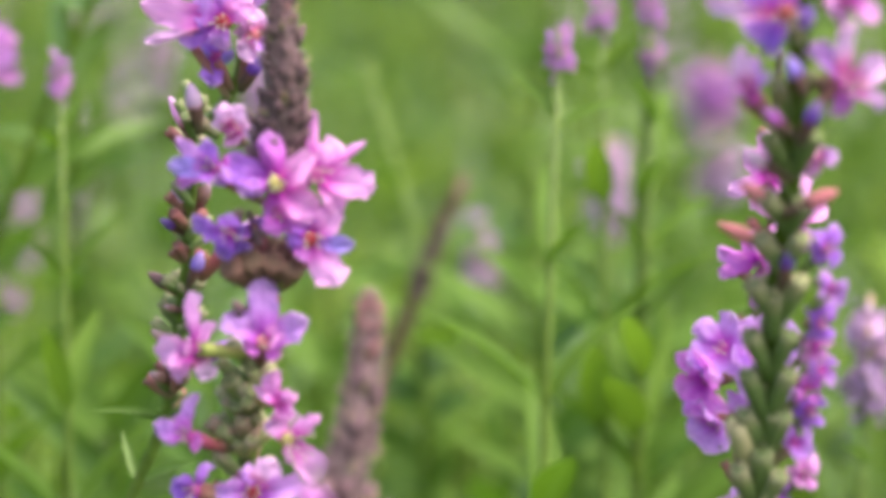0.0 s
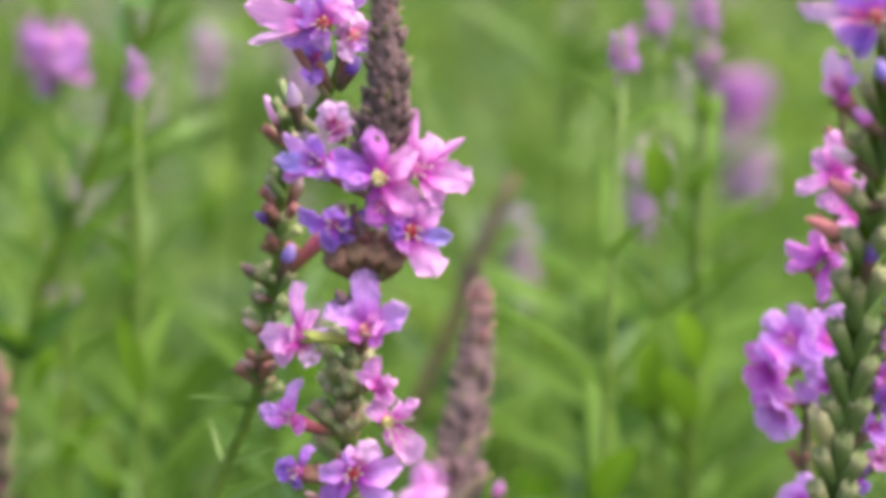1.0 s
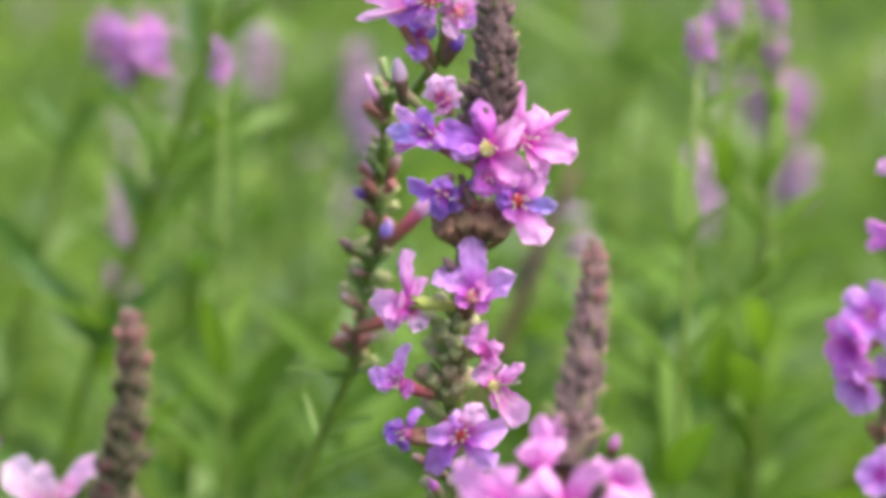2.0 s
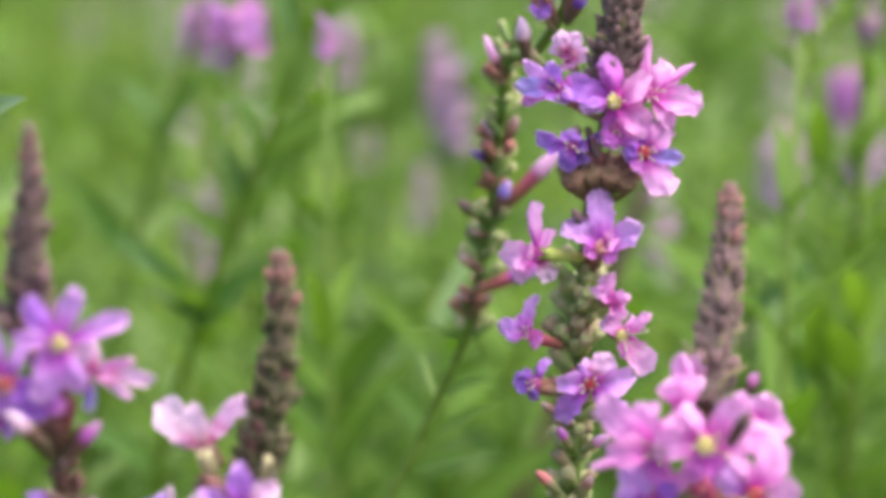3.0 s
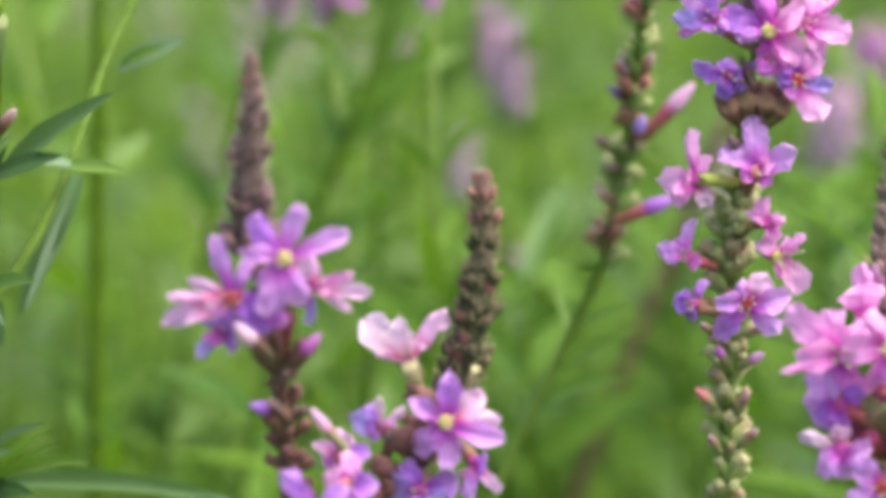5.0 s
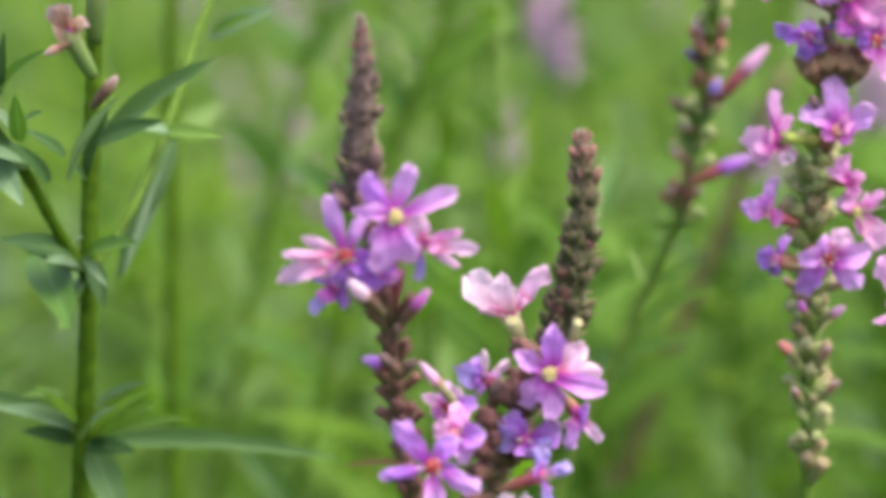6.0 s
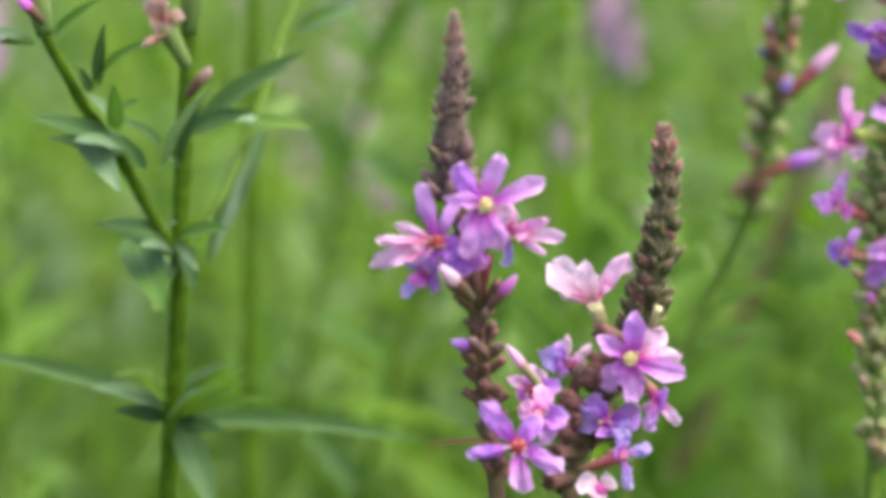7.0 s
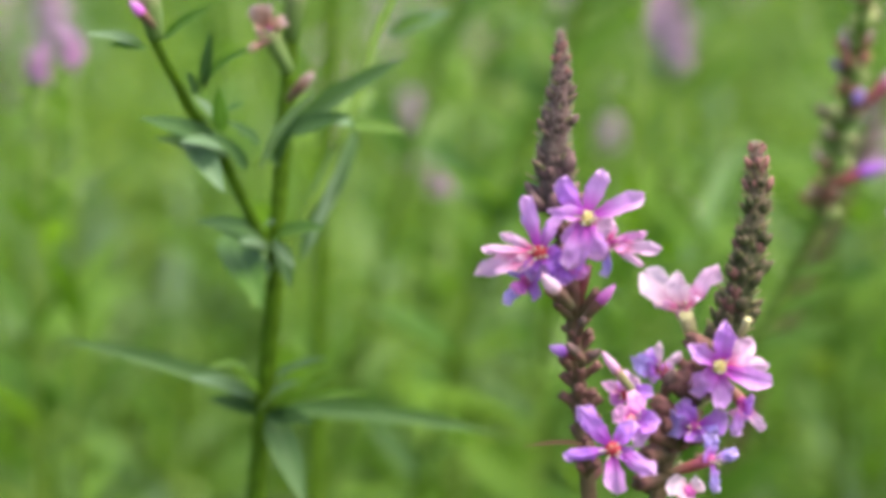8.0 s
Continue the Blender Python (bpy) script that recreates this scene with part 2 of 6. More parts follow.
def tube(bm, path, radii, sides=8, square=0.0, cap=True):
    """A tube along a path; square: how far its section leans to four ridges."""
    uv = bm.loops.layers.uv.verify()
    rings, side = [], None
    for n, p in enumerate(path):
        way = (path[min(n + 1, len(path) - 1)] - path[max(n - 1, 0)]).normalized()
        side = (side - way * side.dot(way)).normalized() if side else way.orthogonal().normalized()
        other = way.cross(side)
        ring = []
        for k in range(sides):
            a = math.tau * k / sides
            r = radii[n] * (1 + square * math.cos(4 * a))
            ring.append(bm.verts.new(p + (side * math.cos(a) + other * math.sin(a)) * r))
        rings.append(ring)
    for n in range(len(rings) - 1):
        for k in range(sides):
            f = bm.faces.new((rings[n][k], rings[n][(k + 1) % sides], rings[n + 1][(k + 1) % sides], rings[n + 1][k]))
            for loop, (uu, vv) in zip(f.loops, ((k, n), (k + 1, n), (k + 1, n + 1), (k, n + 1))):
                loop[uv].uv = (uu / sides, vv / (len(rings) - 1))
    if cap:
        bm.faces.new(rings[0][::-1])
        bm.faces.new(rings[-1])


def sheet(bm, across, along, place):
    """A grid of faces with UVs; place(u, v) gives each corner, u and v from 0 to 1."""
    uv = bm.loops.layers.uv.verify()
    rows = [[bm.verts.new(place(i / across, j / along)) for i in range(across + 1)] for j in range(along + 1)]
    for j in range(along):
        for i in range(across):
            f = bm.faces.new((rows[j][i], rows[j][i + 1], rows[j + 1][i + 1], rows[j + 1][i]))
            for loop, (a, b) in zip(f.loops, ((i, j), (i + 1, j), (i + 1, j + 1), (i, j + 1))):
                loop[uv].uv = (a / across, b / along)


def turned(way, up=(0, 0, 1)):
    """A turn whose z looks along way and whose y leans to up."""
    z = Vector(way).normalized()
    y = Vector(up) - z * z.dot(Vector(up))
    if y.length < 1e-4:
        y = z.orthogonal()
    y.normalize()
    return Matrix((y.cross(z), y, z)).transposed().to_4x4()


def spot(place, turn, size=1.0):
    s = size if isinstance(size, tuple) else (size, size, size)
    return Matrix.Translation(place) @ turn @ Matrix.Diagonal((*s, 1))


# ---- the pieces of a loosestrife flower ----
def petal_shape(rng):
    """A petal one long, along y, crumpled, strap-shaped with a narrow claw; z is the flower's front."""
    cup, recurve = rng.uniform(-0.08, 0.16), rng.uniform(-0.5, 0.12)
    twist, skew, seed = rng.uniform(-0.7, 0.7), rng.uniform(-0.09, 0.09), rng.uniform(0, 90)
    fold, fat = rng.uniform(-0.7, 0.9), rng.uniform(0.14, 0.20)
    bm = bmesh.new()

    def place(u, v):
        v = 1 - (1 - v) ** 1.7
        wide = 0.045 + fat * math.sin(math.pi * min(1, v**1.15 * 0.72 + 0.02)) ** 0.7
        if v > 0.84:
            wide *= math.sqrt(max(0.10, 1 - ((v - 0.84) / 0.165) ** 2))
        s = (u - 0.5) * 2
        x = s * wide * (1 + 0.42 * noise.noise((seed, v * 7, s * 2)))
        y = 0.1 + 0.9 * v - 0.04 * s * s * v + 0.17 * noise.noise((s * 4.0, seed, v * 3)) * v
        z = cup * math.sin(math.pi * v) + recurve * v**2.4 + fold * wide * s * s
        z += 0.19 * v * noise.noise((s * 1.8 + seed, v * 4.5, seed)) + 0.055 * v * s * s * math.sin(s * 4 + v * 17 + seed) + 0.03 * v * math.sin(s * 5 + v * 8 + seed)
        a = twist * v * v
        return Vector((x * math.cos(a) + skew * v * v, y, z + x * math.sin(a)))

    sheet(bm, 8, 13, place)
    return bm


rng = random.Random(4)
PETALS = {key: [] for key in PETAL}
SHAPES = [petal_shape(rng) for _ in range(14)]
for key, material in PETAL.items():
    for shape in SHAPES:
        mesh = mesh_of("petal", shape.copy(), material)
        PETALS[key].append(mesh)


def calyx_shape(material, long, fat, teeth=6):
    """A ribbed tube below z = 0 that ends in small teeth."""
    bm = bmesh.new()
    uv = bm.loops.layers.uv.verify()
    sides, rows = 12, 7
    rings = []
    for j in range(rows + 1):
        v = j / rows
        r = fat * (0.45 + 0.55 * math.sin(math.pi * (0.12 + 0.42 * v)))
        rings.append([])
        for k in range(sides):
            a = math.tau * k / sides
            rr = r * (1 + 0.07 * math.cos(6 * a * 1.0 + math.pi * 0))
            up = 0.14 * fat * (1 if k % 2 else -1) * 3.0 if j == rows else 0
            rings[-1].append(bm.verts.new((rr * math.cos(a), rr * math.sin(a), -long + long * v + up)))
    for j in range(rows):
        for k in range(sides):
            f = bm.faces.new((rings[j][k], rings[j][(k + 1) % sides], rings[j + 1][(k + 1) % sides], rings[j + 1][k]))
            for loop, vv in zip(f.loops, (j, j, j + 1, j + 1)):
                loop[uv].uv = (k / sides, vv / rows)
    bm.faces.new(rings[0][::-1])
    lid = bm.verts.new((0, 0, -0.4 * fat))  # the mouth is hollow
    for k in range(sides):
        f = bm.faces.new((rings[-1][k], rings[-1][(k + 1) % sides], lid))
        for loop, deep in zip(f.loops, (0.9, 0.9, 0.55)):
            loop[uv].uv = (k / sides, deep)
    return mesh_of("calyx", bm, material)


TUBES = {
    "calyx": calyx_shape(CALYX, 0.80, 0.17),
    "green": calyx_shape(GREEN_TUBE, 0.62, 0.20),
    "old": calyx_shape(OLD_CALYX, 1.0, 0.2),
    "old_red": calyx_shape(CALYX, 1.0, 0.19),
    "spent": calyx_shape(SPENT_CALYX, 1.0, 0.2),
    "dusky": calyx_shape(DUSKY, 1.0, 0.19),
    "crimson": calyx_shape(CRIMSON, 1.0, 0.19),
    "pod": calyx_shape(POD, 1.0, 0.19),
    "bowl": calyx_shape(BOWL, 1.0, 0.19),
    "red": calyx_shape(RED_CALYX, 1.0, 0.19),
    "pale": calyx_shape(PALE_CALYX, 1.0, 0.19),
}


def dome(material, height):
    bm = bmesh.new()
    bmesh.ops.create_icosphere(bm, subdivisions=2, radius=1)
    for v in bm.verts:
        v.co *= 1 + 0.12 * noise.noise(v.co * 3)
        v.co.z = max(v.co.z, -0.3) * height
    return mesh_of("eye", bm, material)


EYES = {"yellow": dome(YELLOW, 0.7), "red": dome(RED_EYE, 0.5), "crimson": dome(RED_EYE, 0.7), "salmon": dome(SALMON, 0.5), "none": dome(THROAT, 0.4), "stamen": dome(YELLOW, 0.5)}


def stamen_shape(reach, spread):
    """One bent filament with its anther."""
    bm = bmesh.new()
    path = glide([Vector((0.06, 0, 0)), Vector((0.06 + spread * 0.35, 0, reach * 0.55)), Vector((0.06 + spread, 0, reach))], 5)
    tube(bm, path, [0.015] * 5, 5)
    tip = bmesh.ops.create_icosphere(bm, subdivisions=1, radius=0.036)["verts"]
    bmesh.ops.translate(bm, verts=tip, vec=path[-1])
    return mesh_of("stamen", bm, STAMEN)


STAMENS = {"short": stamen_shape(0.28, 0.10), "long": stamen_shape(0.75, 0.22)}
chance = random.Random(11)


def facing(az, el):
    """The way a flower looks: az from the viewer's side to the right, el up, in degrees."""
    a, e = radians(az), radians(el)
    return Vector((math.sin(a) * math.cos(e), -math.cos(a) * math.cos(e), math.sin(e)))


TONES = {"white": "pale pink-white flower", "blue": "small blue-violet flower, shade put into its colour", "deep": "dark violet hanging flower, shade put into its colour", "dry": "withered brown flower"}


def bloom(plant, place, az, el, spin, size, colour, eye, spread, petals=None):
    """One flower of a plant: calyx, petals, the eye and its stamens. petals: for each its bearing, length, width, lift and, where it differs, its colour."""
    r = size / 1000
    luck = random.Random(str(place))
    flower = part("flower", TUBES["calyx"], plant, spot(at(*place), turned(facing(az, el)), r), TONES.get(colour, ""))
    if petals is None:
        petals = [(spin + 60 * k + luck.uniform(-14, 14), luck.uniform(0.72, 1.12), luck.uniform(0.85, 1.2), luck.uniform(-26, 22)) for k in range(6)]
    for bearing, long, wide, lift, *tone in petals:
        m = Matrix.Rotation(-radians(bearing), 4, "Z") @ Matrix.Rotation(radians(90 - spread + lift), 4, "X") @ Matrix.Diagonal((wide, long, 1, 1))
        part("petal", luck.choice(PETALS[tone[0] if tone else colour]), flower, m)
    part("eye", EYES[eye], flower, spot((0, 0, 0.03), Matrix(), 0.17))
    if eye in ("yellow", "red", "crimson", "salmon", "stamen") or luck.random() < 0.5:
        for k in range(6):
            m = Matrix.Rotation(k * 1.047 + luck.uniform(-0.3, 0.3), 4, "Z") @ Matrix.Diagonal((luck.uniform(0.6, 1.5), 1, luck.uniform(0.7, 1.1), 1))
            part("stamen", STAMENS["long" if eye == "stamen" else "short"], flower, m)
    return flower


def ovoid(material, sharp, seed):
    """A bud one long, along z, with a blunt ribbed body and a point."""
    bm = bmesh.new()
    uv = bm.loops.layers.uv.verify()
    sides, rows = 8, 6
    rings = []
    for j in range(rows + 1):
        v = j / rows
        r = 0.34 * math.sin(math.pi * min(0.97, 0.10 + 0.86 * v**sharp)) ** 0.75
        rings.append([])
        for k in range(sides):
            a = math.tau * k / sides
            rr = r * (1 + 0.10 * (k % 2) + 0.06 * noise.noise((seed, k, j)))
            rings[-1].append(bm.verts.new((rr * math.cos(a), rr * math.sin(a), v)))
    for j in range(rows):
        for k in range(sides):
            f = bm.faces.new((rings[j][k], rings[j][(k + 1) % sides], rings[j + 1][(k + 1) % sides], rings[j + 1][k]))
            for loop, vv in zip(f.loops, (j, j, j + 1, j + 1)):
                loop[uv].uv = (k / sides, vv / rows)
    bm.faces.new(rings[0][::-1])
    bm.faces.new(rings[-1])
    return mesh_of("bud", bm, material)


BUDS = {"brown": [ovoid(BUD_SKIN, 0.8, s) for s in (1, 2)], "green": [ovoid(GREEN_BUD, 0.8, s) for s in (3, 4)], "young": [ovoid(TIP_SKIN, 0.9, s) for s in (5, 6)]}
BUD_TIPS = {key: ovoid(PETAL[key], 0.7, 7) for key in PETAL}
BUD_TIPS["salmon"] = ovoid(SALMON, 0.7, 8)
BUD_TIPS["brown"] = ovoid(BUD_SKIN, 0.7, 8)


def bud(plant, base, tip, colour, tube_kind, fat):
    """A flower still closed: a calyx tube with the folded petals in its mouth."""
    a, b = at(*base), at(*tip)
    long = (b - a).length
    body = part("closed_flower", TUBES[tube_kind], plant, spot(a + (b - a) * 0.6, turned(b - a), (long * 0.6 * fat, long * 0.6 * fat, long * 0.6)))
    part("bud_tip", BUD_TIPS[colour], body, spot((0, 0, -0.25), Matrix(), (0.62, 0.62, 0.92)))
    return body


LENGTHS = {"calyx": 0.80, "green": 0.62}


def calyx(plant, base, tip, kind, fat):
    """One calyx tube from its base to its mouth; fat: how wide it is for its length."""
    a, b = at(*base), at(*tip)
    long = (b - a).length
    return part("seed_calyx", TUBES[kind], plant, spot(b, turned(b - a), (long * fat, long * fat, long / LENGTHS.get(kind, 1.0))))


def leaf_mesh(width, droop, fold, material, seed):
    """A lance-shaped leaf one long, along y; z is its upper face."""
    bm = bmesh.new()

    def place(u, v):
        w = width * math.sin(math.pi * min(1, 0.06 + 0.94 * v**0.75)) ** 0.85 + 0.004
        s = (u - 0.5) * 2
        z = fold * abs(s) * w + 0.25 * droop * v - droop * v * v + 0.05 * width * math.sin(v * 17 + seed) * s
        return Vector((s * w, v, z))

    sheet(bm, 4, 12, place)
    return mesh_of("leaf", bm, material)


LEAVES = {
    "green": [leaf_mesh(0.105, d, 0.5, LEAF, s) for s, d in ((1, 0.12), (2, 0.25), (3, 0.04))],
    "blue": [leaf_mesh(0.105, d, 0.45, BLUE_LEAF, s) for s, d in ((4, 0.10), (5, 0.22))],
    "grey_sheen": [leaf_mesh(0.105, d, 0.45, GREY_SHEEN_LEAF, s) for s, d in ((12, 0.10), (13, 0.2))],
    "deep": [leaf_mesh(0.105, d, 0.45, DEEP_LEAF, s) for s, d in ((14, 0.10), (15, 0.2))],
    "dark": [leaf_mesh(0.105, d, 0.45, DARK_LEAF, s) for s, d in ((8, 0.10), (9, 0.2))],
    "dry": [leaf_mesh(0.08, d, 0.8, DRY_LEAF, s) for s, d in ((10, 0.2), (11, -0.15))],
    "young": [leaf_mesh(0.10, d, 0.5, YOUNG_LEAF, s) for s, d in ((6, 0.1), (7, 0.2))],
}


def leaf(plant, base, tip, half, kind="green", roll=0.0, pick=0):
    """A leaf from base to tip, half wide in millimetres; roll turns its face about its length."""
    a, b = at(*base), at(*tip)
    y = (b - a).normalized()
    z = Vector((0, -0.8, 0.75)) - y * y.dot(Vector((0, -0.8, 0.75)))
    z.normalize()
    turn = Matrix((y.cross(z), y, z)).transposed().to_4x4() @ Matrix.Rotation(radians(roll), 4, "Y")
    long = (b - a).length
    ob = part("leaf", LEAVES[kind][pick % len(LEAVES[kind])], plant, spot(a, turn, (half / 105, long, long)))
    return ob


def stem(plant, points, r0, r1, material, name="stem", count=40):
    """A square-ridged stem through the given places, from r0 thick (radius, mm) at the first to r1 at the last."""
    bm = bmesh.new()
    path = glide([at(*p) for p in points], count)
    tube(bm, path, [(r0 + (r1 - r0) * n / (count - 1)) / 1000 * (1 + 0.06 * math.sin(n * 1.7)) for n in range(count)], 8, 0.10)
    return part(name, mesh_of(name, bm, material), plant)


def whorl(plant, place, count, long, kind="old", rise=55, start=0.0, bract=True):
    """A loose ring of old calyces round the stem, with two small bracts below."""
    for k in range(count):
        if chance.random() < 0.15:
            continue
        a = start + math.tau * k / count + chance.uniform(-0.3, 0.3)
        e = radians(rise + chance.uniform(-14, 14))
        way = Vector((math.cos(a) * math.cos(e), math.sin(a) * math.cos(e), math.sin(e)))
        size = long / 1000 * chance.uniform(0.65, 1.2)
        base = at(*place) + Vector((0, 0, chance.uniform(-0.0032, 0.0032)))
        part("seed_calyx", TUBES[kind], plant, spot(base + way * size * 1.05, turned(way), size))
    if bract:
        for k in range(2):
            a = start + 0.8 + math.pi * k
            tip = (place[0] + 8 * math.cos(a), place[1] + 8 * math.sin(a), place[2] + 5)
            leaf(plant, place, tip, 1.3, "green", pick=k)


BRACT = ovoid(OLD_CALYX, 0.55, 9)


def bud_spike(plant, points, r0, kind="brown", young=0.25, hairs=900, seed=1, points_out=1, knots=0.4, blunt=0.27):
    """The unopened top of a flower spike: overlapping buds in rings that close towards the tip."""
    r = random.Random(seed)
    path = glide([at(*p) for p in points], 41)
    length = sum((path[n + 1] - path[n]).length for n in range(40))

    def girth(s):
        return r0 / 1000 * (blunt + (1 - blunt) * (1 - s) ** 0.9) * math.sqrt(1 - min(0.92, (max(0, s - 0.84) / 0.165) ** 2))

    bm = bmesh.new()
    tube(bm, path, [girth(n / 40) * 0.74 for n in range(41)], 8)
    core = part("bud_spike", mesh_of("bud_spike", bm, BUDS[kind][0].materials[0]), plant)
    s, ring = 0.0, 0
    while s < 0.985:
        g = girth(s)
        way_here = (path[min(40, int(s * 40) + 1)] - path[int(s * 40)]).normalized()
        side = way_here.orthogonal().normalized()
        count = 10 if s < 0.6 else 7
        knot = knots * math.sin(ring * math.tau / 3.6 + seed)  # buds crowd into knots with waists between
        swell = r.uniform(0.95, 1.1) * (1.12 + 0.26 * knot)
        for k in range(count):
            up = min(0.999, max(0.0, s + r.uniform(-0.34, 0.34) * g / length))
            n = min(39, int(up * 40))
            p = path[n].lerp(path[n + 1], up * 40 - n)
            a = math.tau * (k / count) + ring * 0.62 + r.uniform(-0.3, 0.3)
            out = side * math.cos(a) + way_here.cross(side) * math.sin(a)
            size = g * r.uniform(0.34, 0.62) * swell
            tilt = (out * r.uniform(0.35, 0.95) + way_here * r.uniform(0.7, 1.2)).normalized()
            pick = "young" if s + r.uniform(-0.1, 0.1) > 1 - young else kind
            part("bud", r.choice(BUDS[pick]), core, spot(p + out * g * (r.uniform(0.46, 0.62) + 0.13 * knot), turned(tilt, (r.uniform(-1, 1), 1, 0)), (size * r.uniform(0.8, 1.15), size * r.uniform(0.8, 1.1), size * r.uniform(1.1, 1.5))))
        if s < 0.9:
            for k in range(points_out):
                a = math.tau * k / points_out + ring + r.uniform(-0.4, 0.4)
                out = side * math.cos(a) + way_here.cross(side) * math.sin(a)
                n = min(39, int(s * 40))
                tilt = (out * r.uniform(0.7, 1.0) + way_here * r.uniform(0.5, 0.9)).normalized()
                part("bract", BRACT, core, spot(path[n] + out * g * 0.45, turned(tilt), (g * 0.42, g * 0.3, g * r.uniform(0.85, 1.25))))
        s += g * (0.5 if ring % 2 else 0.62) / length * (1 - 0.1 * s)
        ring += 1
    bm = bmesh.new()
    for _ in range(hairs):
        s = r.random()
        n = min(39, int(s * 40))
        way = (path[n + 1] - path[n]).normalized()
        side = way.orthogonal().normalized()
        a = r.uniform(0, math.tau)
        out = side * math.cos(a) + way.cross(side) * math.sin(a)
        p = path[n].lerp(path[n + 1], s * 40 - n) + out * girth(s) * r.uniform(0.7, 0.95)
        tilt = (out + way * r.uniform(-0.2, 0.9)).normalized() * r.uniform(0.0006, 0.0014)
        w = way.cross(out) * 0.00006
        bm.faces.new([bm.verts.new(q) for q in (p - w, p + w, p + tilt)])
    part("fine_hairs", mesh_of("fine_hairs", bm, DOWN, False), core)
    return core


def root(name, label, category, place, group=""):
    ob = new(name)
    ob.empty_display_size = 0.02
    ob.location = (place[0] / 1000, place[1] / 1000, 0)
    return tagged(ob, label, category, group)


def lower_leaves(plant, points, first, last, step, long, seed):
    """Crossed leaf pairs on the lower stem, from the height first down to last."""
    r = random.Random(seed)
    path = glide(points, 200)
    z, n = first, 0
    while z > last:
        p = min(path, key=lambda q: abs(q.z - z))
        for k in range(2):
            a = n * math.pi / 2 + k * math.pi + r.uniform(-0.25, 0.25)
            size = long * r.uniform(0.85, 1.1)
            tip = p + Vector((math.cos(a) * 0.8, math.sin(a) * 0.8, r.uniform(0.2, 0.6))) * size
            leaf(plant, p, tip, size * 0.1, "green", pick=r.randrange(3))
        z -= step * r.uniform(0.9, 1.1)
        n += 1


# ---- the plants in front ----
SPIKE = "flower spikes of purple loosestrife"

BROAD = tuple((60 * n + 8, 0.95, 1.7, 6 * (n % 2)) for n in range(6))  # well-opened, rounded petals
# a spike with brown buds over a tight head of lilac flowers, on a brown stem
e = root("loosestrife", "loosestrife spike with brown buds above lilac-pink star flowers", "flower", (-74, 16), SPIKE)
E_LINE = [(-82.0, 5.0, -29.7), (-80.7, 8.0, -36.7), (-78.9, 9.5, -44.5), (-77.9, 10.0, -52.2), (-77.6, 10.0, -57.0), (-77.0, 10.0, -61.8), (-76.3, 10.5, -67.6), (-75.2, 11.0, -76.4), (-75.5, 14, -300), (-74, 16, -1000)]
stem(e, E_LINE, 1.2, 1.8, BROWN_STEM, count=90)
bud_spike(e, [(-81.3, 6.0, -33.5), (-81.9, 5.0, -22.2), (-81.1, 4.0, -11.9), (-81.3, 4.0, -2.0)], 4.2, "brown", 0.22, 3200, 2, 2, 1.1, 0.18)
bloom(e, (-76.4, -2.0, -33.8), 8, 12, 0, 8.6, "pinkpurple", "yellow", 80, ((14, 1.08, 1.05, 10), (-40, 1.01, 1.05, 0, "purple"), (-75, 0.88, 0.70, 9, "pinkpurple"), (69, 1.25, 0.80, 7), (-164, 1.11, 1.20, -17, "pinkpurple"), (157, 0.92, 1.10, -9), (115, 0.54, 0.85, 6, "pinkwhite"), (-136, 0.67, 0.75, -14, "pinkpurple"),))
bloom(e, (-84.3, -2.0, -40.0), -12, 8, 0, 8.6, "pinkpurple", "crimson", 80, ((-17, 1.27, 0.90, 7), (-89, 1.18, 0.60, 8, "pinkwhite"), (-110, 1.36, 1.05, 3, "pinkwhite"), (-68, 0.89, 0.55, -12, "pinkwhite"), (23, 0.81, 0.75, 2, "pinkpurple"), (-126, 0.68, 0.75, 5, "pinkwhite"), (113, 0.57, 1.15, -12, "purple"), (-160, 0.58, 0.85, -1, "purple"),))
bloom(e, (-72.4, 3.0, -38.9), 22, 2, 0, 8.0, "pinkwhite", "none", 80, ((69, 0.91, 0.54, 20, "pink"), (98, 1.19, 0.65, 18), (123, 0.95, 0.49, 16), (179, 0.76, 0.54, -1, "blue"), (-1, 0.63, 0.70, 5), (85, 0.51, 0.97, 27, "pink"), (-129, 0.54, 0.97, -14, "pinkpurple"),))
bloom(e, (-79.8, 1.0, -41.1), 0, -6, 0, 7.6, "purple", "none", 80, ((78, 0.58, 1.42, 3), (-124, 0.56, 1.31, 8), (175, 0.67, 1.42, 8), (-83, 0.51, 1.14, 5), (131, 0.68, 1.25, 6, "magenta"), (-161, 0.70, 1.14, 7, "purple"),))
bloom(e, (-86.4, 4.0, -46.0), -25, -20, 0, 6.5, "purple", "none", 80, ((-134, 0.88, 0.87, 32, "blue"), (-141, 0.48, 1.20, 41, "magenta"), (130, 0.59, 1.20, -2), (-54, 0.72, 0.87, 16, "blue"), (38, 0.38, 1.27, -14),))
bud(e, (-78.4, 0.0, -49.9), (-83.8, -6.0, -43.2), "white", "dusky", 0.96)
calyx(e, (-79.6, 6.0, -39.6), (-81.6, 4.0, -35.5), "dusky", 1.15)
calyx(e, (-78.6, 7.0, -39.9), (-78.8, 5.0, -36.1), "dusky", 1.15)
calyx(e, (-77.5, 8.0, -52.4), (-82.3, 6.0, -47.9), "crimson", 0.67)
calyx(e, (-77.7, 8.0, -51.7), (-80.3, 6.0, -46.6), "dusky", 0.79)
calyx(e, (-77.2, 8.0, -51.9), (-75.8, 6.0, -43.8), "crimson", 0.59)
calyx(e, (-76.8, 8.0, -53.0), (-73.8, 6.0, -48.0), "dusky", 0.77)
